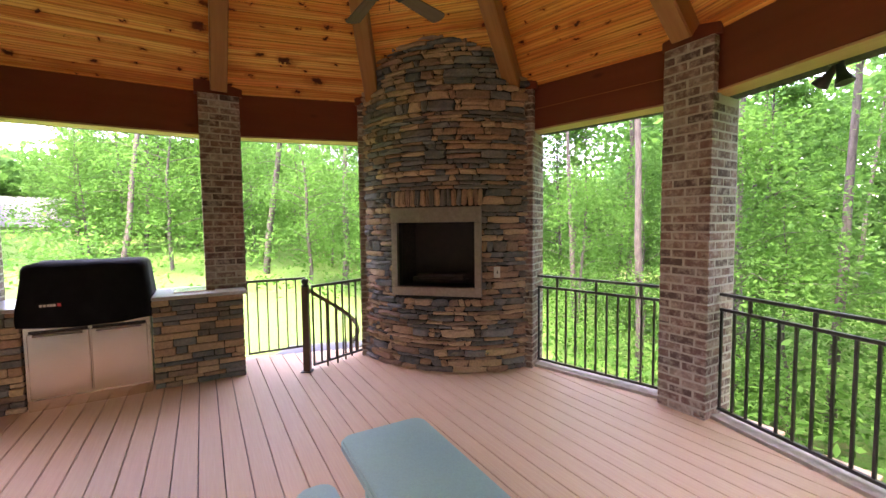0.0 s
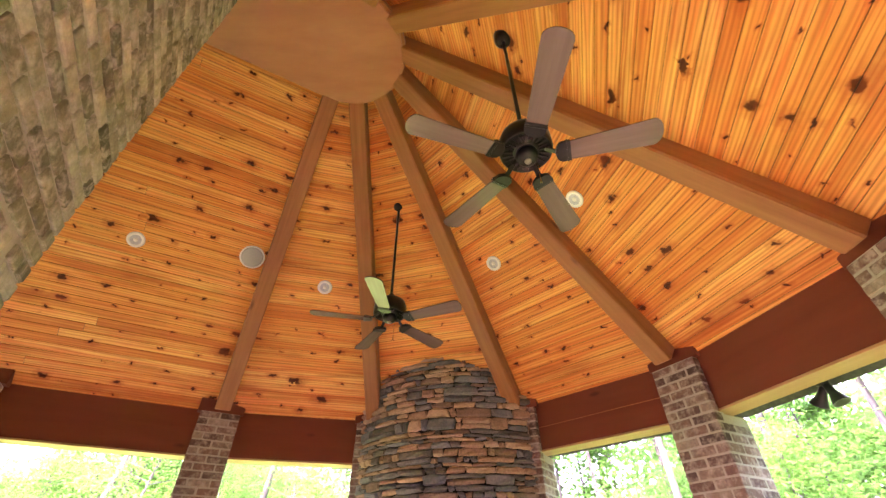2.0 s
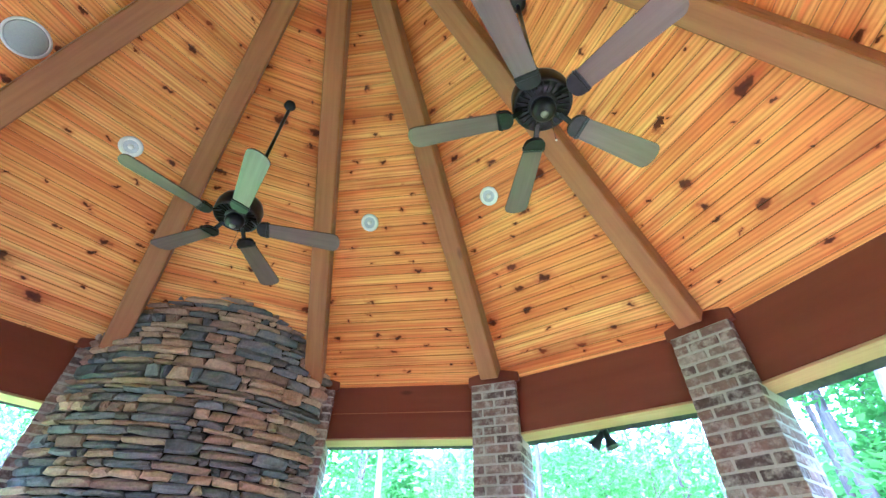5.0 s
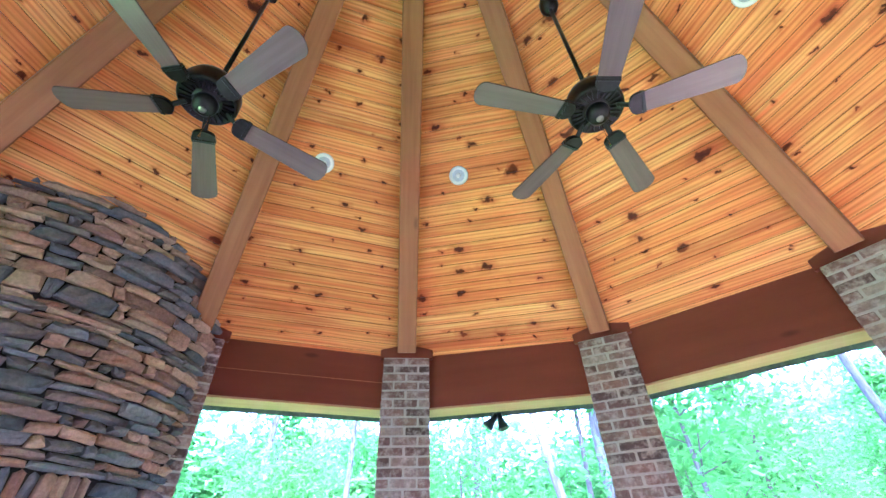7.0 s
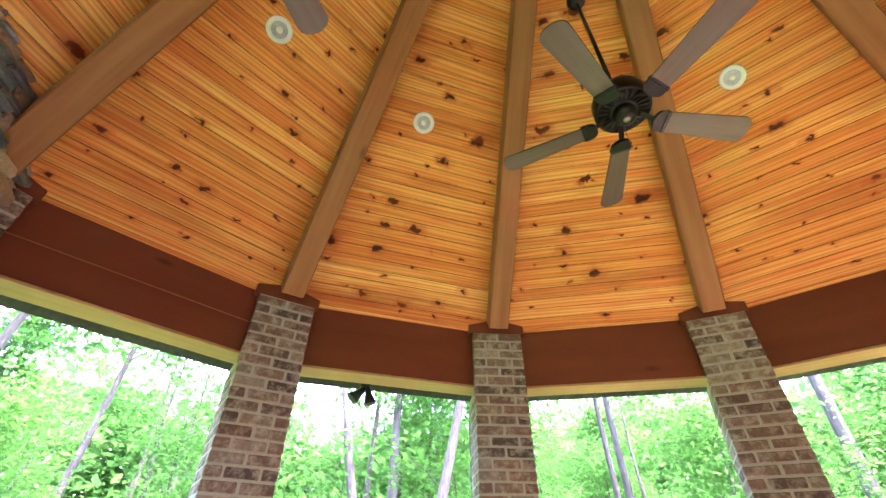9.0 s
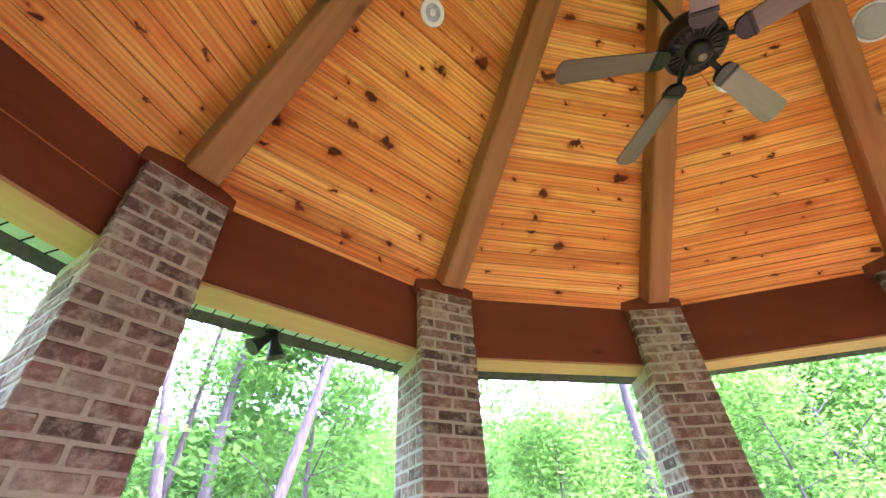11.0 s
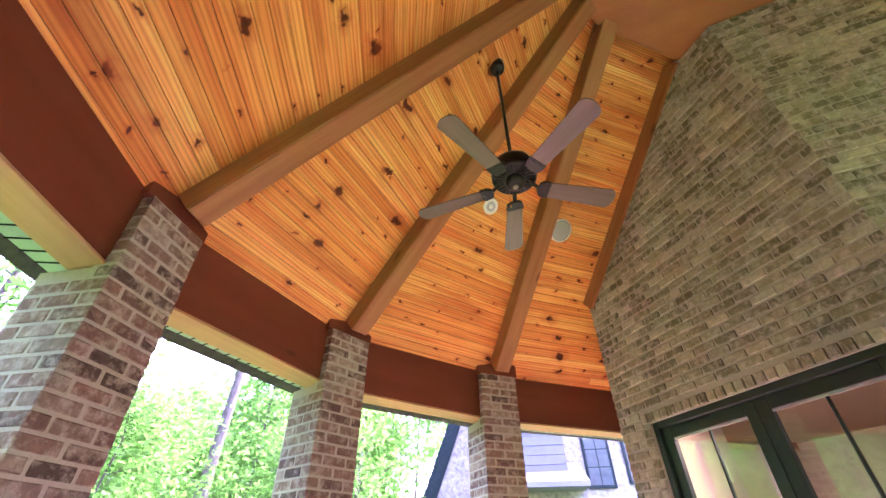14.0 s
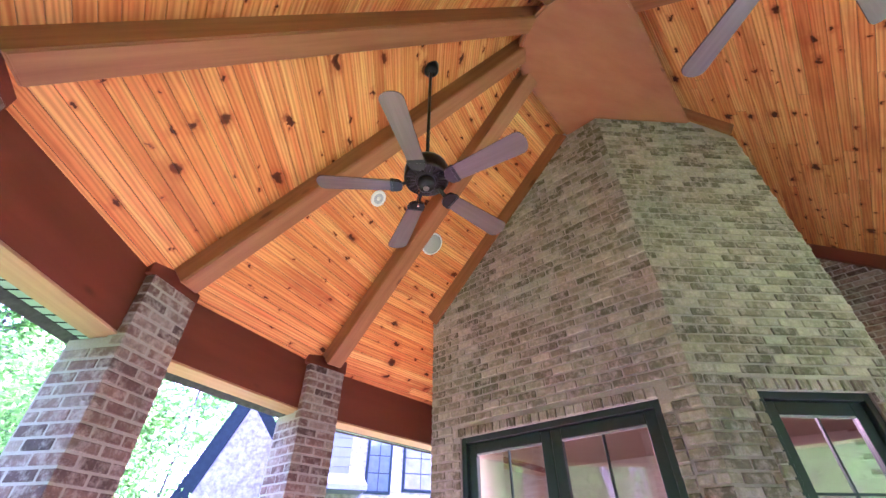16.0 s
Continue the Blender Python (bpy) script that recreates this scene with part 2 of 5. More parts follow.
    c = mt.mix(mt.math("MULTIPLY", mt.ramp(stain, [(0.52, (0, 0, 0)), (0.70, (1, 1, 1))]), 0.6), c, (0.36, 0.062, 0.012))
    mt.color(c)
    mt.bump(grain, 0.15, 0.002)
    return mt.m


M_PINE = pine_material()


def stained_wood(name, dark, light, rough=0.5, stretch=(1.2, 22, 22), knots=0.0):
    mt = Mat(name, rough)
    mt.b.inputs["Specular IOR Level"].default_value = 0.25
    r = random_obj(mt)
    v = offset_by(mt, mt.coord("Object", stretch), r)
    g = mt.noise(v, 1.0, 5, 0.6)
    big = mt.noise(mt.coord("Object", (0.8, 2, 2)), 1.2, 3)
    c = mt.ramp(g, [(0.25, dark), (0.75, light)])
    c = mt.mix(mt.math("MULTIPLY", big, 0.35), c, dark)
    if knots:
        vo = mt.n("ShaderNodeTexVoronoi", Scale=1.0)
        mt.link(offset_by(mt, mt.coord("Object", (1.7, 4.5, 4.5)), r), vo.inputs["Vector"])
        k = mt.ramp(vo.outputs["Distance"], [(0.05, (1, 1, 1)), (0.13, (0, 0, 0))])
        c = mt.mix(mt.math("MULTIPLY", k, knots), c, (0.05, 0.015, 0.008))
    mt.color(c)
    mt.bump(g, 0.25, 0.003)
    return mt.m


M_RAFTER = stained_wood("rafter_stain", (0.27, 0.100, 0.032), (0.41, 0.175, 0.058), 0.5, knots=0.6)
M_BEAM = stained_wood("beam_red_stain", (0.165, 0.038, 0.018), (0.235, 0.062, 0.029), 0.5, (0.7, 5, 5), knots=0.55)
M_CREAM = stained_wood("pale_soffit_board", (0.42, 0.23, 0.10), (0.54, 0.33, 0.155), 0.55, knots=0.35)
M_MEDAL = stained_wood("medallion_panel", (0.31, 0.108, 0.038), (0.43, 0.175, 0.064), 0.42, (1.5, 5, 1))
M_BLADE = stained_wood("fan_blade_laminate", (0.13, 0.082, 0.066), (0.18, 0.12, 0.098), 0.27, (2, 30, 30))
M_BLADE.node_tree.nodes["Principled BSDF"].inputs["Specular IOR Level"].default_value = 0.45


def deck_material():
    mt = Mat("composite_deck", 0.55)
    r = random_obj(mt)
    v = offset_by(mt, mt.coord("Object", (3, 90, 30)), r)
    g = mt.noise(v, 1.0, 4)
    c = mt.mix(mt.math("MULTIPLY", r, 0.35), (0.66, 0.42, 0.27), (0.72, 0.48, 0.33))
    c = mt.mix(0.4, c, mt.ramp(g, [(0.3, (0.38, 0.38, 0.38)), (0.7, (0.62, 0.62, 0.62))]), "OVERLAY")
    d = mt.noise(mt.coord("Object"), 2.0, 3)
    mt.color(mt.mix(mt.math("MULTIPLY", d, 0.25), c, (0.56, 0.34, 0.21)))
    mt.bump(g, 0.2, 0.002)
    return mt.m


M_DECK = deck_material()


def plain(name, color, rough=0.5, metal=0.0, var=0.12, scale=14.0, bump=0.1, spec=0.5):
    mt = Mat(name, rough, metal)
    mt.b.inputs["Specular IOR Level"].default_value = spec
    n1 = mt.noise(mt.coord("Object"), scale, 4)
    lo = tuple(c * (1 - var) for c in color)
    hi = tuple(min(1, c * (1 + var)) for c in color)
    mt.color(mt.ramp(n1, [(0.3, lo), (0.7, hi)]))
    if bump:
        mt.bump(n1, bump, 0.003)
    return mt.m


M_BLACK_METAL = plain("black_rail_paint", (0.018, 0.016, 0.014), 0.38, 0.0, 0.3)
M_BRONZE = plain("bronze_newel_paint", (0.10, 0.052, 0.030), 0.4, 0.0, 0.25)
M_FAN = plain("fan_dark_bronze", (0.022, 0.019, 0.017), 0.32, 0.6, 0.3, 40)
M_STEEL = plain("brushed_steel", (0.74, 0.66, 0.56), 0.24, 1.0, 0.04, 5, 0.0)
# Darker steel copy: the dark porch it mirrors is put into its colour.
M_STEEL_DARK = plain("shade_toned_steel", (0.36, 0.31, 0.26), 0.36, 1.0, 0.14, 24, 0.05)
M_COVER = plain("black_vinyl_cover", (0.006, 0.006, 0.007), 0.85, 0.0, 0.3, 9, 0.35, 0.15)
M_COUNTER = plain("grey_stone_counter", (0.42, 0.42, 0.41), 0.28, 0.0, 0.25, 60, 0.03)
M_TEAL = plain("teal_plastic", (0.25, 0.45, 0.44), 0.42, 0.0, 0.06, 90, 0.12)
M_WHITE = plain("white_trim_plastic", (0.78, 0.78, 0.75), 0.45, 0.0, 0.04, 20, 0.0)
M_GRILLE = plain("speaker_grille", (0.36, 0.38, 0.36), 0.6, 0.0, 0.1, 200, 0.3)
M_LAMP_IN = plain("lamp_reflector", (0.45, 0.49, 0.54), 0.3, 0.5, 0.15, 30, 0.0)
M_FIREBOX = plain("soot_and_gap_black", (0.016, 0.010, 0.008), 0.6, 0.0, 0.4, 6, 0.2)
M_DOOR = plain("dark_green_door_paint", (0.012, 0.030, 0.026), 0.35, 0.0, 0.2, 8, 0.05)
M_LANDING = plain("grey_landing_tread", (0.08, 0.085, 0.10), 0.7, 0.0, 0.15, 30, 0.2)
M_ROOF = plain("roof_shingle", (0.06, 0.055, 0.05), 0.9, 0.0, 0.3, 20, 0.4)
# Pale vinyl; green light off the leaves is put into its colour.
M_SOFFIT = plain("leaf_tinted_vinyl", (0.30, 0.44, 0.38), 0.6, 0.0, 0.06, 10, 0.05, 0.2)
M_ROOM = plain("beige_room_wall", (0.46, 0.39, 0.29), 0.8, 0.0, 0.06, 3, 0.0)
# White siding, darkened in its colour to stand for shade on the wing.
M_SIDING = plain("shaded_white_siding", (0.085, 0.090, 0.10), 0.8, 0.0, 0.06, 5, 0.05, 0.2)
M_FASCIA = plain("dark_fascia", (0.006, 0.013, 0.015), 0.8, 0.0, 0.2, 8, 0.05, 0.1)
# Pale stone, also set dark in its colour for the wing's shade.
M_WINGSTONE = plain("pale_stone_wall", (0.16, 0.155, 0.15), 0.9, 0.0, 0.4, 9, 0.6, 0.1)
M_DARKGLASS = plain("dark_window_glass", (0.03, 0.05, 0.06), 0.04, 0.0, 0.2, 3, 0.0)
M_CURB = plain("weathered_curb", (0.40, 0.35, 0.29), 0.85, 0.0, 0.2, 12, 0.2, 0.2)
M_PLATE = plain("beige_switch_plate", (0.55, 0.52, 0.42), 0.4, 0.0, 0.05, 20, 0.0)
M_TAG = plain("pale_tag_print", (0.55, 0.50, 0.47), 0.5, 0.0, 0.1, 60, 0.0)
M_TAGRED = plain("red_tag_print", (0.45, 0.03, 0.03), 0.5, 0.0, 0.1, 60, 0.0)


def glass_material():
    mt = Mat("window_glass", 0.02, 0.0, (0.9, 0.95, 0.93))
    mt.b.inputs["Transmission Weight"].default_value = 1.0
    mt.b.inputs["IOR"].default_value = 2.2
    return mt.m


M_GLASS = glass_material()


def leaf_material(name, lo, mid, hi):
    mt = Mat(name, 0.6)
    mt.b.inputs["Specular IOR Level"].default_value = 0.06
    r = random_island(mt)
    o = random_obj(mt)
    c = mt.ramp(r, [(0.0, lo), (0.5, mid), (1.0, hi)])
    c = mt.mix(mt.math("MULTIPLY", o, 0.35), c, (mid[0] * 1.4, mid[1] * 1.1, mid[2]))
    mt.color(c)
    out = mt.nt.nodes["Material Output"]
    tr = mt.n("ShaderNodeBsdfTranslucent")
    mt.link(mt.mix(0.5, c, (0.10, 0.33, 0.055)), tr.inputs["Color"])
    ms = mt.n("ShaderNodeMixShader")
    ms.inputs[0].default_value = 0.58
    mt.link(mt.b.outputs[0], ms.inputs[1])
    mt.link(tr.outputs[0], ms.inputs[2])
    mt.link(ms.outputs[0], out.inputs["Surface"])
    return mt.m


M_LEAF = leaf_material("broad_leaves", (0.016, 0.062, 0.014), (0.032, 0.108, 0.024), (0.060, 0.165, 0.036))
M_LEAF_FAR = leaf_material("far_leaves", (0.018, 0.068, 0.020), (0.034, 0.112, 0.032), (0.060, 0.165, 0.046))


def bark_material():
    mt = Mat("grey_bark", 0.95)
    v = mt.coord("Object", (6, 6, 1.2))
    n1 = mt.noise(v, 3.0, 6, 0.7)
    mt.color(mt.ramp(n1, [(0.3, (0.022, 0.020, 0.017)), (0.7, (0.078, 0.073, 0.063))]))
    mt.bump(n1, 0.8, 0.03)
    return mt.m


M_BARK = bark_material()


def grass_material():
    mt = Mat("lawn", 0.9)
    v = mt.coord("Object")
    n1 = mt.noise(v, 18, 5, 0.7)
    n2 = mt.noise(v, 0.25, 4)
    c = mt.ramp(n1, [(0.3, (0.03, 0.10, 0.012)), (0.7, (0.08, 0.20, 0.026))])
    mt.color(mt.mix(mt.ramp(n2, [(0.58, (0, 0, 0)), (0.72, (1, 1, 1))]), c, (0.15, 0.11, 0.06)))
    mt.bump(n1, 0.7, 0.05)
    return mt.m


M_GRASS = grass_material()

# ---------------- ceiling ----------------
BOARD = 0.088


def ceiling_boards(rng):
    """Pine boards of every bay, each board a strip with eased edges, laid parallel to the eaves."""
    verts, faces, uvs = [], [], []

    def board(base, n, t, tan_lo, tan_hi, d0, d1, slope, v_off):
        run = math.hypot(1, slope)
        down = Vector((n.x * slope, n.y * slope, 1)).normalized() * -1
        g = 0.0024 / run
        prof = [(d0 + g * 0.3, 0.006), (d0 + g * 1.4, 0.0), (d1 - g * 1.4, 0.0), (d1 - g * 0.3, 0.006)]
        lo, hi = tan_lo, tan_hi
        cuts = [lo(d0), hi(d0)]
        ln = cuts[1] - cuts[0]
        if ln > 1.9:
            cuts = [cuts[0], cuts[0] + ln * rng.uniform(0.25, 0.75), cuts[1]]
        for ci in range(len(cuts) - 1):
            first, last = ci == 0, ci == len(cuts) - 2
            i0 = len(verts)
            for d, rise in prof:
                a = lo(d) if first else cuts[ci] + 0.0012
                b = hi(d) if last else cuts[ci + 1] - 0.0012
                for s in (a, b):
                    p = base + Vector((n.x * d + t.x * s, n.y * d + t.y * s, APEX - slope * d)) - down * rise
                    verts.append(p)
                    uvs.append((s + v_off * 3.1, d * run + v_off * 7.3))
            for q in range(3):
                faces.append((i0 + 2 * q, i0 + 2 * q + 1, i0 + 2 * q + 3, i0 + 2 * q + 2))

    base = Vector((OX, OY, 0))
    for k in range(-2, 4):
        a = radians(30 * k + 15)
        n, t = Vector((math.cos(a), math.sin(a), 0)), Vector((-math.sin(a), math.cos(a), 0))
        h = math.tan(radians(15))
        step = BOARD / math.hypot(1, SLOPE)
        d = 0.30
        while d < 3.30:
            board(base, n, t, lambda q: -q * h, lambda q: q * h, d, d + step, SLOPE, k + 5)
            d += step
    slope2 = SLOPE * math.cos(radians(15))
    for side, ang in ((1, AXIS + 90), (-1, AXIS - 90)):
        a = radians(ang)
        n = Vector((math.cos(a), math.sin(a), 0))
        t = Vector((-math.cos(radians(AXIS)), -math.sin(radians(AXIS)), 0))
        step = BOARD / math.hypot(1, slope2)
        d = 0.30
        while d < 3.42:
            board(base, n, t, lambda q: 0.0, lambda q: 4.55, d, d + step, slope2, 11 + side)
            d += step
    me = bpy.data.meshes.new("ceiling")
    me.from_pydata(verts, [], faces)
    lay = me.uv_layers.new(name="UVMap")
    for loop in me.loops:
        lay.data[loop.index].uv = uvs[loop.vertex_index]
    me.materials.append(M_PINE)
    return tagged(new("ceiling", me), "vaulted knotty pine board ceiling with orange stain", "ceiling", kind="structure")


ceiling_boards(random.Random(3))


def roof_shell():
    """The roof above the boards, with eaves past the beams."""
    bm = bmesh.new()
    ring = [(30 * k, R + 0.66) for k in range(-2, 5)]
    back = [polar(AXIS + 90, R + 0.66) + Vector((-math.cos(radians(AXIS)), -math.sin(radians(AXIS)))) * 4.6,
            polar(AXIS - 90, R + 0.66) + Vector((-math.cos(radians(AXIS)), -math.sin(radians(AXIS)))) * 4.6]
    plan = [polar(a, r) for a, r in ring] + back
    ridge = Vector((OX, OY)) + Vector((-math.cos(radians(AXIS)), -math.sin(radians(AXIS)))) * 4.6
    slope2 = SLOPE * math.cos(radians(15))
    for lift in (0.03, 0.20):
        top = bm.verts.new((OX, OY, APEX + lift))
        rb = bm.verts.new((ridge.x, ridge.y, APEX + lift))
        vs = [bm.verts.new((q.x, q.y, APEX - slope2 * (R + 0.66) + lift)) for q in plan]
        for i in range(6):
            bm.faces.new((vs[i], vs[i + 1], top))
        bm.faces.new((vs[6], vs[7], rb, top))
        bm.faces.new((vs[8], vs[0], top, rb))
    return tagged(part("roof", bm, M_ROOF), "dark shingled roof over the porch", "roof", kind="structure")


roof_shell()

# medallion under the peak
ax = Vector((math.cos(radians(AXIS)), math.sin(radians(AXIS))))
an = Vector((-ax.y, ax.x))
mc = Vector((OX, OY)) - ax * 0.03 - an * 0.05


def stadium(r):
    pts = [mc + Vector((math.cos(radians(AXIS + a)), math.sin(radians(AXIS + a)))) * r for a in range(-90, 91, 15)]
    return pts + [mc + an * r - ax * 3.4, mc - an * r - ax * 3.4]


medal = tagged(part("ceiling_medallion", prism(stadium(0.525), MED_Z + 0.012, MED_Z + 0.16), M_MEDAL), "smooth brown stained panel at the ceiling's peak", "ceiling panel", kind="structure")
part("edge_trim", prism(stadium(0.55), MED_Z + 0.028, MED_Z + 0.10), M_RAFTER, medal)


# ---------------- hip rafters ----------------
def rafters():
    first = None
    for k in range(-2, 5):
        p = polar(30 * k, R + 0.04)
        q = polar(30 * k, 0.46)
        s = SLOPE * math.cos(radians(15))
        top = lambda r: APEX - s * r + 0.03
        a, b = Vector((p.x, p.y, top(R + 0.04))), Vector((q.x, q.y, top(0.46)))
        m = along(a, b)
        if first is None:
            ln = (b - a).length
            first = thing("rafter", "brown stained timber hip rafter running up to the peak", "rafter", m, "hip rafters")
            part("timber", box(0.0, ln, -0.081, 0.081, -0.20, 0, 0.006), M_RAFTER, first)
            part("bottom_strip", box(0.012, ln, -0.075, 0.075, -0.212, -0.201, 0.003), M_RAFTER, first)
        else:
            copy_thing(first, m)


rafters()


# ---------------- perimeter beams ----------------
def perimeter():
    spans = [(polar(30 * k, R + 0.34), polar(30 * k + 30, R + 0.34)) for k in range(-2, 4)]
    d = -ax * 4.5
    spans.append((polar(120, R + 0.34), polar(120, R + 0.34) + d))
    spans.append((polar(-60, R + 0.34) + d, polar(-60, R + 0.34)))
    for i, (p, q) in enumerate(spans):
        m = along((p.x, p.y, 0), (q.x, q.y, 0))
        ln = (q - p).length
        b = thing("perimeter_beam", "deep red-brown stained beam with pale underside", "beam", m, "perimeter beams")
        part("beam_face", box(0.01, ln - 0.01, 0.155, 0.205, BEAM_BOT + 0.02, 3.40, 0.004), M_BEAM, b)
        if i == 3:
            # Pale strip painted as the highlight along this bay's board seam.
            part("seam", box(0.012, ln - 0.012, 0.205, 0.2075, 2.882, 2.888), M_MEDAL, b, "pale highlight strip on the seam of two beam boards")
        part("beam_core", box(0.01, ln - 0.01, 0.0, 0.15, BEAM_BOT + 0.02, 3.28), M_CREAM, b)
        part("underside_board", box(0.0, ln, 0.0, 0.21, BEAM_BOT, BEAM_BOT + 0.018, 0.003), M_CREAM, b, "pale unstained underside board")
        sof = part("eave_soffit", box(-0.05, ln + 0.05, -0.29, -0.004, BEAM_BOT + 0.10, BEAM_BOT + 0.115), M_SOFFIT, b, "pale vented eave soffit, coloured green for leaf light")
        bm = bmesh.new()
        x = 0.0
        while x < ln:
            add_box(bm, x, x + 0.006, -0.285, -0.01, BEAM_BOT + 0.094, BEAM_BOT + 0.10)
            x += 0.10
        part("soffit_groove", bm, M_FASCIA, sof)
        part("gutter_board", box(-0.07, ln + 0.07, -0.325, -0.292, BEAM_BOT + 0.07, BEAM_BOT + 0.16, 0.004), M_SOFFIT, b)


perimeter()


# ---------------- brick columns ----------------
def brick_mesh(name, lx, ly, lz, mat, seed):
    rng = random.Random(seed)
    bm = box(-lx / 2, lx / 2, -ly / 2, ly / 2, -lz / 2, lz / 2, 0.005)
    for v in bm.verts:
        v.co += Vector([rng.uniform(-0.0016, 0.0016) for _ in range(3)])
    me = mesh_from(bm, name)
    me.materials.append(mat)
    return me


COURSE, BL, BW, BH, JT = 0.0735, 0.194, 0.092, 0.0585, 0.0145
HL, HC, HBH = 0.169, 0.0725, 0.0555           # length, course and height of the house bricks
BRICKS = {m.name: {w: [brick_mesh("brick", w, BW, BH, m, i + int(w * 1000)) for i in range(3)] for w in (BL, 0.092, 0.145)} for m in (M_BRICK, M_BRICK_H)}


def brick(parent, m, mat, width, rng):
    ob = new("brick", rng.choice(BRICKS[mat.name][width]))
    ob.parent = parent
    ob.matrix_basis = m
    return ob


COLUMN_DEPTH, FRONT = 0.42, 0.13


def build_column(z_base, seed, m):
    """A brick column; x points outward, the inner face lies at x = 0."""
    rng = random.Random(seed)
    col = thing("brick_column", "tumbled red-brown brick column with pale mortar", "column", m, "brick columns")
    w = 0.203
    core = box(0.004, FRONT, -w + 0.004, w - 0.004, z_base, COL_TOP - 0.004)
    add_box(core, FRONT, COLUMN_DEPTH - 0.004, -w + 0.004, w - 0.004, z_base, BEAM_BOT - 0.012)
    part("mortar_core", core, M_MORTAR, col)
    n = int(round((COL_TOP - z_base) / COURSE))
    ch = (COL_TOP - z_base) / n
    for c in range(n):
        z = z_base + (c + 0.5) * ch
        jit = lambda: rng.uniform(-0.002, 0.002)
        full = z + BH / 2 < BEAM_BOT - 0.01
        if c % 2:
            row = [(-w + BL / 2, BL), (w - BL / 2, BL)]
            side = [(BW + JT + BL / 2, BL), (BW + BL + 2 * JT + 0.046, 0.092)] if full else []
        else:
            row = [(-w + BW / 2, 0.092), (0.0, BL - 0.0), (w - BW / 2, 0.092)]
            side = [(BL / 2, BL), (BL + JT + BL / 2, BL)] if full else [(0.092 / 2 + 0.0, 0.092)]
        for y, wd in row:
            brick(col, pose(BW / 2 + jit(), y, z, jit() * 40, 0, 90), M_BRICK, wd, rng)
        for sgn in (-1, 1):
            for x, wd in side:
                if c % 2 == 0 and x < BL:
                    brick(col, pose(x, sgn * (w - BW / 2 + 0.001), z + 0.0005, 0, jit() * 40, 0), M_BRICK, wd, rng) if full else None
                else:
                    brick(col, pose(x, sgn * (w - BW / 2 + jit()), z, 0, jit() * 40, 0), M_BRICK, wd, rng)
    return col


def column_pose(angle, r=R):
    p = polar(angle, r)
    return pose(p.x, p.y, 0, 0, 0, angle)


p0_at = polar(120, R) - ax * 2.1


def cap_blocks():
    first = None
    spots = [column_pose(30 * k) for k in range(-2, 5)] + [pose(p0_at.x, p0_at.y, 0, 0, 0, 120)]
    for m in spots:
        if first is None:
            first = tagged(part("cap_block", box(0.02, 0.30, -0.235, 0.235, COL_TOP, COL_TOP + 0.17, 0.005), M_BEAM, m=m), "red-brown stained wooden block on top of a brick column", "timber block", "column cap blocks")
        else:
            copy_thing(first, m)


cap_blocks()


# ---------------- house walls ----------------
def wall_top(x, y, drop=0.0):
    return min(ceil_z(x, y) - drop, MED_Z + 0.05)


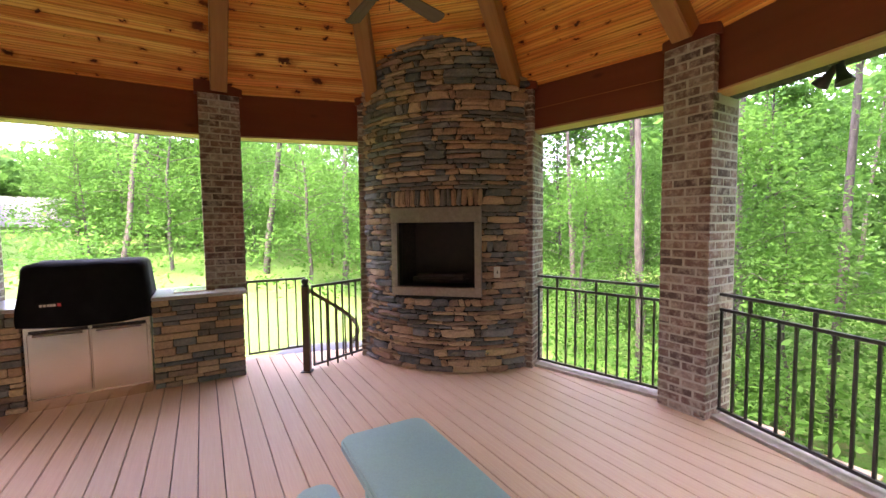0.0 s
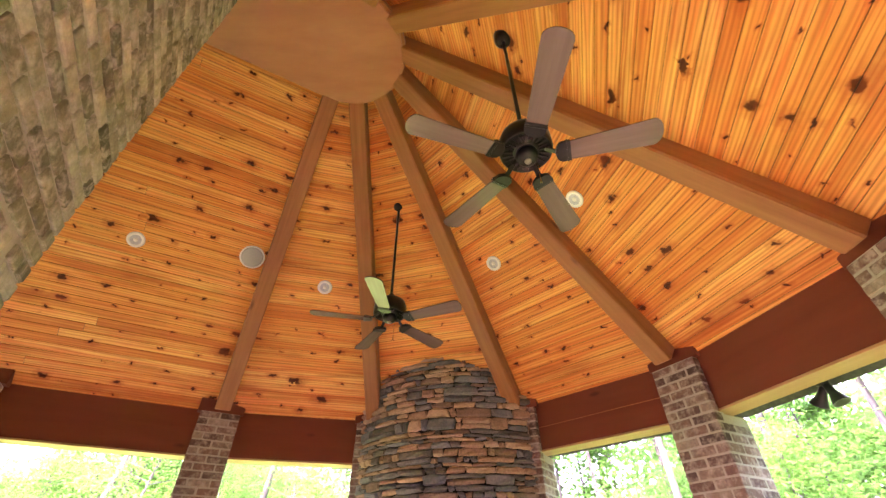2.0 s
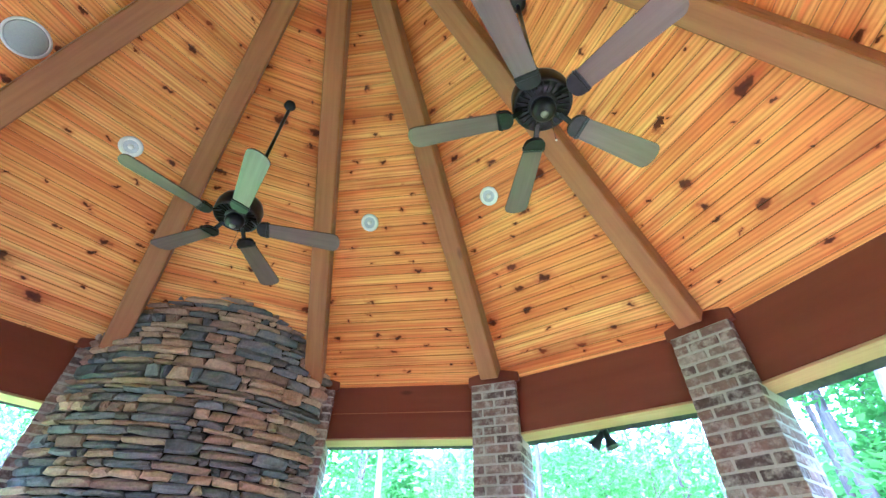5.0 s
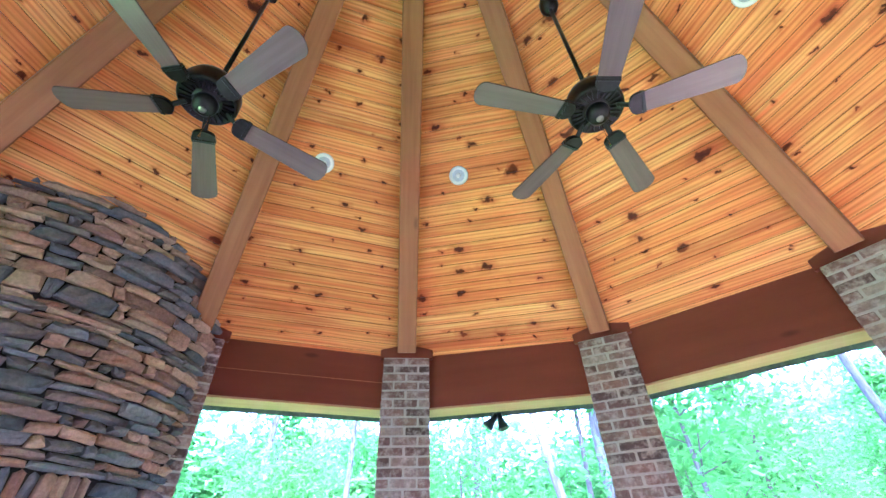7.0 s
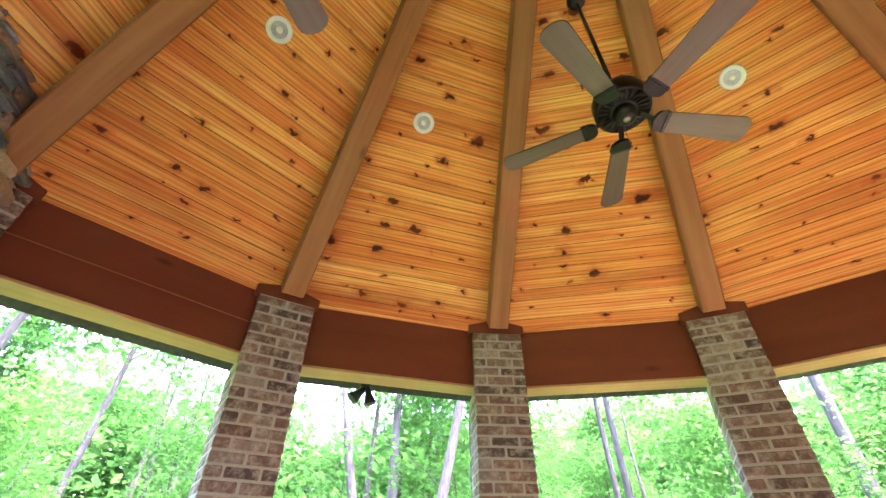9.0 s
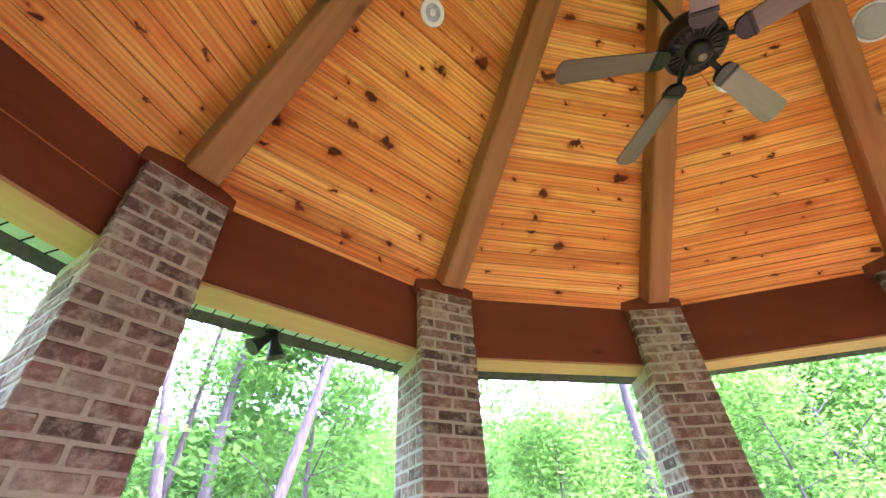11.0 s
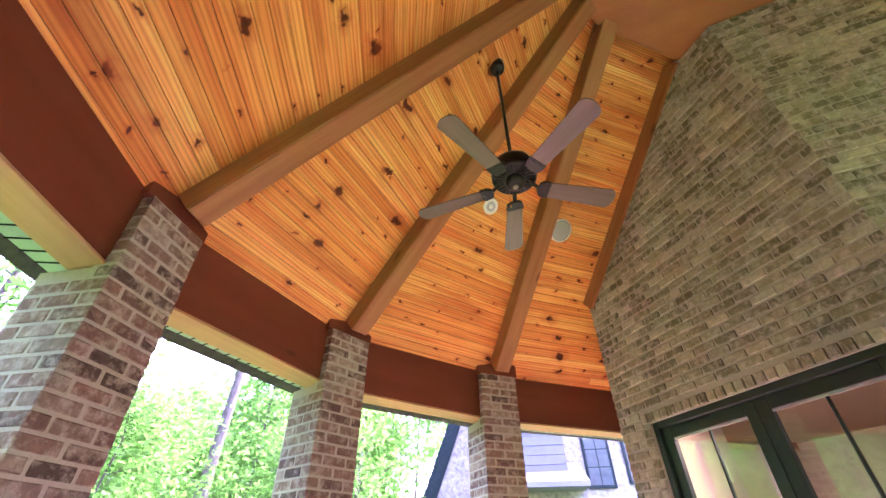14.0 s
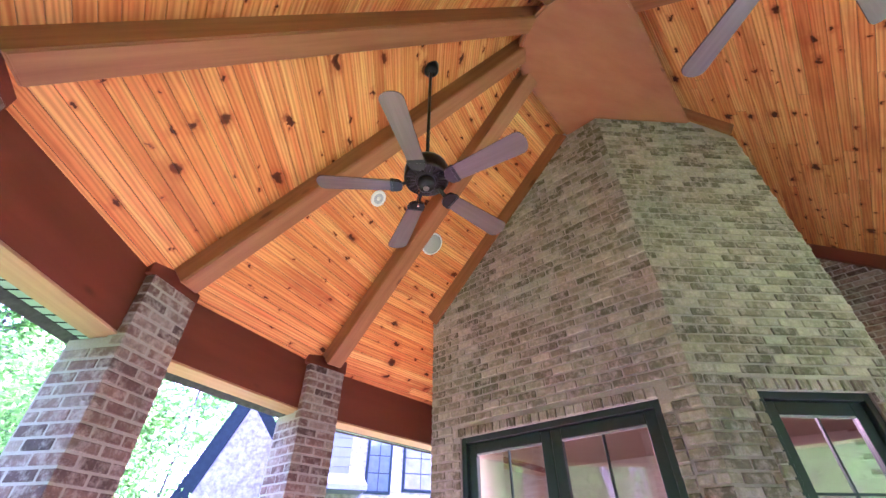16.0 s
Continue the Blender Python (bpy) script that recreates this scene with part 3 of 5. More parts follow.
def house_wall(name, a, b, openings, thick, label, seed, keep, drop=0.0):
    """Brick-faced wall from a to b (outer face on the right of a->b), openings as (s0, s1, z0, z1)."""
    rng = random.Random(seed)
    d = (b - a).normalized()
    ln = (b - a).length
    m = along((a.x, a.y, 0), (b.x, b.y, 0))
    w = thing(name, label, "wall", m, kind="structure")
    bm = bmesh.new()
    edges = sorted({0.0, ln, *(s for o in openings for s in o[:2]), *(ln * i / 10 for i in range(11))})

    def strip(s0, s1, z0, tops):
        y0, y1 = 0.012, thick
        vs = [bm.verts.new(p) for p in ((s0, y0, z0), (s1, y0, z0), (s1, y1, z0), (s0, y1, z0), (s0, y0, tops[0]), (s1, y0, tops[1]), (s1, y1, tops[1]), (s0, y1, tops[0]))]
        for f in ((0, 3, 2, 1), (4, 5, 6, 7), (0, 1, 5, 4), (1, 2, 6, 5), (2, 3, 7, 6), (3, 0, 4, 7)):
            bm.faces.new([vs[i] for i in f])

    def top(s):
        q = a + d * s
        return wall_top(q.x, q.y, drop) + 0.02

    for s0, s1 in zip(edges, edges[1:]):
        if s1 - s0 < 1e-4:
            continue
        mid = (s0 + s1) / 2
        op = next((o for o in openings if o[0] - 1e-4 <= mid <= o[1]), None)
        if op is None:
            strip(s0, s1, 0.0, (top(s0), top(s1)))
        else:
            if op[2] > 0.02:
                strip(s0, s1, 0.0, (op[2], op[2]))
            strip(s0, s1, op[3], (top(s0), top(s1)))
    part("mortar_bed", bm, M_MORTAR, w)
    cells = []
    nz = int(MED_Z / HC) + 1
    for c in range(nz):
        z = (c + 0.5) * HC
        s = rng.uniform(-0.012, 0.0) - (0.0 if c % 2 else (HL + JT) / 2)
        while s < ln:
            lo, hi = max(s, 0.0), min(s + HL, ln)
            s += HL + JT
            for o in openings:
                if o[2] - 0.02 < z < o[3] + 0.085:
                    e0, e1 = o[0] - 0.078, o[1] + 0.078
                    if lo < e0 < hi:
                        hi = e0 - 0.003
                    if lo < e1 < hi:
                        lo = e1 + 0.003
                    if lo >= e0 - 0.004 and hi <= e1 + 0.004:
                        hi = lo
            if hi - lo < 0.035:
                continue
            if z + HBH / 2 > min(top(lo), top(hi)) - 0.02:
                continue
            cells.append((lo, hi, z + rng.uniform(-0.002, 0.002), 0.0))
    for o in openings:
        s = o[0] - 0.075
        while s + 0.07 < o[1] + 0.08:
            cells.append((s, s + 0.064, o[3] + 0.040, 0.010, 0.070))
            s += 0.0765
        z = o[2] + 0.04
        while z + 0.03 < o[3]:
            cells.append((o[0] - 0.072, o[0] - 0.004, z, 0.010, 0.060))
            cells.append((o[1] + 0.004, o[1] + 0.072, z, 0.010, 0.060))
            z += 0.0745
    cells.sort(key=keep)
    for i, cell in enumerate(cells[:280]):
        lo, hi, z, proud = cell[:4]
        tall = cell[4] if len(cell) > 4 else HBH
        ob = new("brick", rng.choice(BRICKS[M_BRICK_H.name][BL]))
        ob.parent = w
        ob.matrix_basis = pose((lo + hi) / 2, 0.03 - proud + rng.uniform(-0.002, 0.002), z, 0, rng.uniform(-0.3, 0.3), 0) @ Matrix.Diagonal(((hi - lo) / BL, 0.06 / BW, tall / BH, 1))
    verts, faces = [], []
    for cell in cells[280:]:
        lo, hi, z, proud = cell[:4]
        tall = (cell[4] if len(cell) > 4 else HBH) / 2
        y0 = rng.uniform(-0.003, 0.002) - proud
        i = len(verts)
        e = 0.005
        for (xx0, xx1, zz, yy) in ((lo, hi, tall, 0.03), (lo, hi, tall, y0 + e), (lo + e, hi - e, tall - e, y0)):
            j = [rng.uniform(-0.0042, 0.0042) for _ in range(8)]
            verts += [(xx0 + j[0], yy, z - zz + j[1]), (xx1 + j[2], yy, z - zz + j[3]), (xx1 + j[4], yy, z + zz + j[5]), (xx0 + j[6], yy, z + zz + j[7])]
        for q in (0, 4):
            for r in range(4):
                faces.append((i + q + r, i + q + (r + 1) % 4, i + q + 4 + (r + 1) % 4, i + q + 4 + r))
        faces.append((i + 8, i + 9, i + 10, i + 11))
    me = bpy.data.meshes.new("brickwork")
    me.from_pydata(verts, [], faces)
    me.materials.append(M_BRICK_HI)
    ob = part("brickwork", me, None, w)
    ob["kind"] = "stuff"
    return w


LEN_A, LEN_B = (C2 - C1).length, (C3 - C2).length
DOOR = (0.350, 2.100, 0.0, 2.425)
WIN = (0.400, 1.200, 0.35, 2.435)


def glazed_leaf(parent, name, x0, x1, z0, z1, bars_x, bars_z, stile=0.085, y=0.09):
    leaf = part(name, bmesh.new(), None, parent)
    bm = bmesh.new()
    add_box(bm, x0, x0 + stile, y - 0.025, y + 0.025, z0, z1, 0.004)
    add_box(bm, x1 - stile, x1, y - 0.025, y + 0.025, z0, z1, 0.004)
    add_box(bm, x0 + stile, x1 - stile, y - 0.024, y + 0.024, z1 - stile, z1, 0.004)
    add_box(bm, x0 + stile, x1 - stile, y - 0.024, y + 0.024, z0, z0 + stile * 1.6, 0.004)
    me = mesh_from(bm, name)
    me.materials.append(M_DOOR)
    leaf.data = me
    gx0, gx1, gz0, gz1 = x0 + stile, x1 - stile, z0 + stile * 1.6, z1 - stile
    pane = part("pane", box(gx0 - 0.005, gx1 + 0.005, y - 0.004, y + 0.004, gz0 - 0.005, gz1 + 0.005), M_GLASS, leaf)
    pane.visible_shadow = False
    for i in range(1, bars_x):
        x = gx0 + (gx1 - gx0) * i / bars_x
        part("glazing_bar", box(x - 0.008, x + 0.008, y - 0.014, y + 0.014, gz0, gz1, 0.003), M_DOOR, leaf)
    for i in range(1, bars_z):
        z = gz0 + (gz1 - gz0) * i / bars_z
        part("glazing_bar", box(gx0, gx1, y - 0.0125, y + 0.0125, z - 0.008, z + 0.008, 0.003), M_DOOR, leaf)
    bead = bmesh.new()
    for (a0, a1, b0, b1) in ((gx0, gx1, gz1 - 0.014, gz1), ):
        add_box(bead, a0, a1, y - 0.018, y - 0.006, b0, b1)
    part("glazing_bead", bead, M_LAMP_IN, leaf)
    return leaf


def glazed_opening(name, a, b, o, leaves, bars, label, category):
    m = along((a.x, a.y, 0), (b.x, b.y, 0))
    d = thing(name, label, category, m, kind="structure")
    s0, s1, z0, z1 = o
    fr = bmesh.new()
    f = 0.05
    add_box(fr, s0, s0 + f, 0.03, 0.16, z0, z1, 0.003)
    add_box(fr, s1 - f, s1, 0.03, 0.16, z0, z1, 0.003)
    add_box(fr, s0 + f, s1 - f, 0.03, 0.16, z1 - f, z1, 0.003)
    add_box(fr, s0 + f, s1 - f, 0.03, 0.16, z0, z0 + 0.03, 0.003)
    part("frame", fr, M_DOOR, d)
    w = (s1 - s0 - 2 * f) / leaves
    for i in range(leaves):
        glazed_leaf(d, "leaf" if leaves > 1 else "sash", s0 + f + w * i + 0.003, s0 + f + w * (i + 1) - 0.003, z0 + 0.033, z1 - f - 0.003, *bars)
    return d


def trim_along_ceiling():
    """Brown boards where the ceiling meets the house walls."""
    def run(a, b, name, out, half):
        m = along(a, b, (out.x, out.y, 0))
        ln = (Vector(b) - Vector(a)).length
        tagged(part(name, box(0, ln, -half, half, 0.0, 0.03, 0.004), M_RAFTER, m=m), "brown stained board where ceiling meets brick wall", "trim", kind="structure")
    da = (C2 - C1).normalized()
    na = Vector((da.y, -da.x))
    p, q = C1 + na * 0.004, C1 + da * 1.95 + na * 0.004
    run((p.x, p.y, ceil_z(p.x, p.y) - 0.10), (q.x, q.y, ceil_z(q.x, q.y) - 0.10), "trim_1", na, 0.085)
    db = (C3 - C2).normalized()
    nb = Vector((db.y, -db.x))
    p, q = C2 + db * 0.96 + nb * 0.004, C3 + nb * 0.004
    run((p.x, p.y, ceil_z(p.x, p.y) - 0.12), (q.x, q.y, ceil_z(q.x, q.y) - 0.12), "trim_2", nb, 0.10)


trim_along_ceiling()


def house_rest():
    """The house behind the two glazed walls: side walls, room and the far wall of the porch."""
    c0 = C1 + Vector((-0.62, -0.8)) * 0.9
    m = along((c0.x, c0.y, 0), (C1.x, C1.y, 0))
    w = tagged(part("wall_south", box(-1.2, (C1 - c0).length, 0.012, 0.25, 0, 4.2), M_MORTAR, m=m), "plain brick side wall of the house", "wall", kind="structure")
    return w


house_rest()
room_pts = [C1 + Vector((-0.25, -0.02)), C2 + Vector((-0.17, 0.0)), C3 + Vector((-0.05, -0.22)), Vector((-6.0, 0.2)), Vector((-4.6, -4.2)), Vector((-1.2, -3.0))]


def interior():
    tagged(part("room_floor", prism(room_pts, -0.06, 0.0), M_DECK), "plain tan floor of the room behind the doors", "floor", kind="structure")
    tagged(part("room_ceiling", prism(room_pts, 2.75, 2.85), M_ROOM), "plain beige ceiling of the room behind the doors", "ceiling", kind="structure")
    for i in range(2, 5):
        a, b = room_pts[i], room_pts[i + 1]
        m = along((a.x, a.y, 0), (b.x, b.y, 0))
        tagged(part("room_wall_%d" % (i - 1), box(0, (b - a).length, -0.1, 0.0, 0, 2.75), M_ROOM, m=m), "plain beige wall of the room behind the doors", "wall", kind="structure")


interior()
# Unseen fill light added to warm the room behind the doors.
room_fill = bpy.data.lights.new("room_fill", "AREA")
room_fill.energy, room_fill.size, room_fill.color = 2.0, 0.6, (1.0, 0.74, 0.56)
new("room_fill", room_fill).matrix_world = look((-1.35, -0.45, 2.68), (-1.75, -0.70, 0.0))


# ---------------- deck ----------------
def deck_outline(r):
    pts = [polar(30 * k, r) for k in range(-2, 5)]
    return pts + [polar(120, r) - ax * 4.6, polar(-60, r) - ax * 4.6]


def deck():
    fl = thing("floor", "tan composite deck boards with dark gaps", "floor", kind="structure")
    part("subfloor", prism(deck_outline(R + 0.46), -0.30, -0.03), M_JOINT, fl)
    pitch, w = 0.1505, 0.1445
    out = R + 0.44
    m0 = pose(OX, OY, 0, 0, 0, AXIS + 90)
    i = -24
    while i <= 30:
        a0 = 0.0755 - i * pitch            # distance along the porch's axis
        if a0 <= 0:
            half = out
        else:
            half = 0.0
            pts = deck_outline(out)
            for p, q in zip(pts[:7], pts[1:7]):
                u0, u1 = (p - Vector((OX, OY))).dot(ax), (q - Vector((OX, OY))).dot(ax)
                if min(u0, u1) <= a0 <= max(u0, u1) and abs(u1 - u0) > 1e-6:
                    f = (a0 - u0) / (u1 - u0)
                    half = max(half, abs((p + (q - p) * f - Vector((OX, OY))).dot(an)))
        if half > 0.15:
            ob = new("deck_board", mesh_from(box(-half, half, -w / 2, w / 2, -0.026, 0.0, 0.004), "deck_board"))
            ob.data.materials.append(M_DECK)
            ob.parent = fl
            ob.matrix_basis = m0 @ pose(0, -a0, 0)
        i += 1
    return fl


deck()


# ---------------- chimney ----------------
CH = dict(mid=75.0, d=3.20, half=1.06, bulge=0.45)
CH_R = (CH["half"] ** 2 + CH["bulge"] ** 2) / (2 * CH["bulge"])
ch_centre = polar(CH["mid"], CH["d"] - CH["bulge"] + CH_R)
ch_m = pose(ch_centre.x, ch_centre.y, 0, 0, 0, CH["mid"] + 180)   # x points into the porch
CH_A = math.degrees(math.asin(CH["half"] / CH_R))
FIRE = dict(w=1.02, z0=0.84, z1=1.82)


def chimney():
    rng = random.Random(11)
    ch = thing("stone_chimney", "curved ledgestone chimney with grey and tan stacked stones", "chimney", ch_m)
    fw = FIRE["w"] / 2
    fa = math.degrees(math.asin(fw / CH_R))

    def arc_solid(r0, r1, a0, a1, z0, ztop, seg):
        bm = bmesh.new()
        cols = []
        for i in range(seg + 1):
            a = radians(a0 + (a1 - a0) * i / seg)
            col = []
            for r in (r0, r1):
                x, y = r * math.cos(a), r * math.sin(a)
                wpt = ch_m @ Vector((x, y, 0))
                zt = ztop if ztop else ceil_z(wpt.x, wpt.y) + 0.02
                col += [bm.verts.new((x, y, z0)), bm.verts.new((x, y, zt))]
            cols.append(col)
        for c, e in zip(cols, cols[1:]):
            bm.faces.new((c[2], e[2], e[3], c[3]))
            bm.faces.new((c[1], c[3], e[3], e[1]))
            bm.faces.new((c[0], e[0], e[2], c[2]))
            bm.faces.new((c[0], c[1], e[1], e[0]))
        bm.faces.new((cols[0][0], cols[0][2], cols[0][3], cols[0][1]))
        bm.faces.new((cols[-1][0], cols[-1][1], cols[-1][3], cols[-1][2]))
        bmesh.ops.recalc_face_normals(bm, faces=bm.faces)
        return bm

    ri, ro = CH_R - 0.62, CH_R - 0.035
    part("core", arc_solid(ri, ro, -CH_A, CH_A, 0.0, FIRE["z0"], 20), M_JOINT, ch)
    part("core", arc_solid(ri, ro, -CH_A, CH_A, FIRE["z1"], None, 20), M_JOINT, ch)
    part("core", arc_solid(ri, ro, -CH_A, -fa, FIRE["z0"], FIRE["z1"], 8), M_JOINT, ch)
    part("core", arc_solid(ri, ro, fa, CH_A, FIRE["z0"], FIRE["z1"], 8), M_JOINT, ch)
    part("firebox_back", arc_solid(ri, ri + 0.05, -fa, fa, FIRE["z0"], FIRE["z1"], 6), M_FIREBOX, ch)

    stones = []
    z = 0.0
    while z < 4.0:
        h = rng.choice((0.034, 0.044, 0.055, 0.064, 0.078, 0.095, 0.12))
        a = -CH_A + rng.uniform(0, 2)
        a = -CH_A
        while a < CH_A:
            wdeg = math.degrees(rng.choice((0.07, 0.11, 0.15, 0.19, 0.24, 0.30, 0.38)) / CH_R)
            b = min(a + wdeg, CH_A)
            if CH_A - b < 2.0:
                b = CH_A
            stones.append((a, b, z, z + h))
            if h > 0.08 and rng.random() < 0.45:
                stones.pop()
                cut = z + h * rng.uniform(0.4, 0.6)
                stones += [(a, b, z, cut), (a, b, cut, z + h)]
            a = b
        z += h
    final = []
    for a, b, z0, z1 in stones:
        if z1 > FIRE["z0"] - 0.01 and z0 < FIRE["z1"] + 0.01:
            if z0 < FIRE["z0"] - 0.03 or z1 > FIRE["z1"] + 0.03:
                if z1 > FIRE["z0"] and z0 < FIRE["z0"]:
                    z1 = max(z0 + 0.02, min(z1, FIRE["z0"])) if a < fa and b > -fa else z1
                if z0 < FIRE["z1"] and z1 > FIRE["z1"] and a < fa and b > -fa:
                    z0 = FIRE["z1"]
            elif a < fa and b > -fa:
                if a < -fa < b:
                    b = -fa
                elif a < fa < b:
                    a = fa
                else:
                    continue
        if FIRE["z1"] - 0.02 < (z0 + z1) / 2 < FIRE["z1"] + 0.20 and a < fa + 0.8 and b > -fa - 0.8:
            if a < -fa - 2.5:
                b = -fa - 0.8
            elif b > fa + 2.5:
                a = fa + 0.8
            else:
                continue
        final.append((a, b, z0, z1))
    s = -fa - 0.6
    while s < fa + 0.4:
        wdeg = math.degrees(rng.uniform(0.045, 0.075) / CH_R)
        final.append((s, min(s + wdeg, fa + 0.7), FIRE["z1"] + 0.004, FIRE["z1"] + 0.195))
        s += wdeg

    def stone_geo(a, b, z0, z1, verts, faces):
        pa = 0.35 if b - a > 2 else 0.15
        a, b = a + pa * 0.5, b - pa * 0.5
        z0, z1 = z0 + 0.003, z1 - 0.003
        tilt, slant0, slant1 = rng.uniform(-0.012, 0.012), rng.uniform(-0.5, 0.5), rng.uniform(-0.5, 0.5)
        mid = radians((a + b) / 2)
        wpt = ch_m @ Vector((CH_R * math.cos(mid), CH_R * math.sin(mid), 0))
        zt = ceil_z(wpt.x, wpt.y) + 0.01
        if z0 > zt:
            return False
        z1 = min(z1, zt + 0.04)
        proud = rng.uniform(-0.012, 0.022)
        n = max(3, int((b - a) / 3) + 2)
        i0 = len(verts)
        e = min(0.017, (z1 - z0) * 0.3)
        for ring, (inset, out) in enumerate(((0.0, -0.05), (0.0, proud - 0.016), (e, proud))):
            for edge in (0, 1):
                for i in range(n):
                    f = i / (n - 1)
                    an_ = radians(a + (b - a) * f)
                    if inset and i in (0, n - 1):
                        an_ += (1 if i == 0 else -1) * e / CH_R
                    zz = (z0 + inset) if edge == 0 else (z1 - inset)
                    zz += rng.uniform(-0.005, 0.005) + tilt * (f - 0.5)
                    if i in (0, n - 1):
                        zz += (1 if edge == 0 else -1) * (z1 - z0) * 0.09
                        an_ += radians((slant0 if i == 0 else slant1) * (1 if edge else -1))
                    r = CH_R + out + (rng.uniform(-0.009, 0.009) if ring else 0)
                    verts.append((r * math.cos(an_), r * math.sin(an_), zz))
        def at(ring, edge, i):
            return i0 + ring * 2 * n + edge * n + i
        for ring in (0, 1):
            for i in range(n - 1):
                faces.append((at(ring, 0, i), at(ring, 0, i + 1), at(ring + 1, 0, i + 1), at(ring + 1, 0, i)))
                faces.append((at(ring, 1, i + 1), at(ring, 1, i), at(ring + 1, 1, i), at(ring + 1, 1, i + 1)))
            faces.append((at(ring, 1, 0), at(ring, 0, 0), at(ring + 1, 0, 0), at(ring + 1, 1, 0)))
            faces.append((at(ring, 0, n - 1), at(ring, 1, n - 1), at(ring + 1, 1, n - 1), at(ring + 1, 0, n - 1)))
        for i in range(n - 1):
            faces.append((at(2, 0, i), at(2, 0, i + 1), at(2, 1, i + 1), at(2, 1, i)))
        return True

    final.sort(key=lambda q: abs((q[2] + q[3]) / 2 - 2.2))
    vs, fs = [], []
    count = 0
    for q in final:
        if count < 290:
            v, f = [], []
            if stone_geo(*q, v, f):
                me = bpy.data.meshes.new("stone")
                me.from_pydata(v, [], f)
                me.materials.append(M_STONE)
                part("stone", me, None, ch)
                count += 1
        else:
            stone_geo(*q, vs, fs)
    me = bpy.data.meshes.new("stonework")
    me.from_pydata(vs, [], fs)
    me.materials.append(M_STONE_I)
    part("stonework", me, None, ch)["kind"] = "stuff"

    # steel fireplace insert, a thing of its own
    ins = thing("fireplace_insert", "stainless steel framed outdoor fireplace with dark opening", "fireplace", ch_m)
    x = CH_R * math.cos(radians(fa)) + 0.02
    z0, z1 = FIRE["z0"], FIRE["z1"]
    part("top_hood", box(x - 0.05, x + 0.035, -fw, fw, z1 - 0.165, z1, 0.006), M_STEEL_DARK, ins)
    part("side_frame", box(x - 0.05, x + 0.018, -fw, -fw + 0.07, z0 + 0.1, z1 - 0.168, 0.004), M_STEEL_DARK, ins)
    part("side_frame", box(x - 0.05, x + 0.018, fw - 0.07, fw, z0 + 0.1, z1 - 0.168, 0.004), M_STEEL_DARK, ins)
    part("bottom_frame", box(x - 0.05, x + 0.02, -fw, fw, z0, z0 + 0.098, 0.004), M_STEEL_DARK, ins)
    liner = bmesh.new()
    add_box(liner, x - 0.42, x - 0.05, -fw + 0.03, -fw + 0.06, z0 + 0.06, z1 - 0.12)
    add_box(liner, x - 0.42, x - 0.05, fw - 0.06, fw - 0.03, z0 + 0.06, z1 - 0.12)
    add_box(liner, x - 0.42, x - 0.05, -fw + 0.06, fw - 0.06, z0 + 0.05, z0 + 0.09)
    add_box(liner, x - 0.42, x - 0.05, -fw + 0.06, fw - 0.06, z1 - 0.15, z1 - 0.12)
    add_box(liner, x - 0.44, x - 0.42, -fw + 0.03, fw - 0.03, z0 + 0.05, z1 - 0.12)
    part("liner", liner, M_FIREBOX, ins)
    logs = bmesh.new()
    for i, (yy, rr, tilt) in enumerate(((-0.16, 0.045, 8), (0.05, 0.05, -6), (0.2, 0.04, 14))):
        add_cyl(logs, rr, rr * 0.85, -0.28, 0.28, 10, pose(x - 0.24 + 0.05 * i, yy * 0.3, z0 + 0.15 + 0.03 * i, 90, 0, tilt))
    part("log_set", logs, M_FIREBOX, ins, "sooty ceramic log set")
    for yy, zz, nm, lab in ((0.66, 1.11, "switch_plate", "beige switch plate with dark toggle on the stone"), ):
        aa = math.asin(yy / CH_R)
        m = ch_m @ pose(0, 0, 0, 0, 0, math.degrees(aa)) @ pose(CH_R + 0.024, 0, zz)
        sp = thing(nm, lab, "switch", m)
        part("plate", box(0, 0.008, -0.036, 0.036, -0.06, 0.06, 0.003), M_PLATE, sp)
        part("toggle", box(0.008, 0.018, -0.005, 0.005, -0.014, 0.014, 0.002), M_FIREBOX, sp)
    aa = math.asin(0.56 / CH_R)
    m = ch_m @ pose(0, 0, 0, 0, 0, math.degrees(aa)) @ pose(CH_R + 0.024, 0, 0.22)
    gv = thing("gas_valve", "small chrome gas key valve low on the stone", "valve", m)
    part("escutcheon", lathe([(0.026, 0.0), (0.026, 0.004), (0.012, 0.010), (0.012, 0.016)], 18), M_STEEL, gv, m=pose(0, 0, 0, 0, 90, 0))
    part("key_stem", lathe([(0.006, 0.016), (0.006, 0.024)], 10), M_FIREBOX, gv, m=pose(0, 0, 0, 0, 90, 0))


chimney()


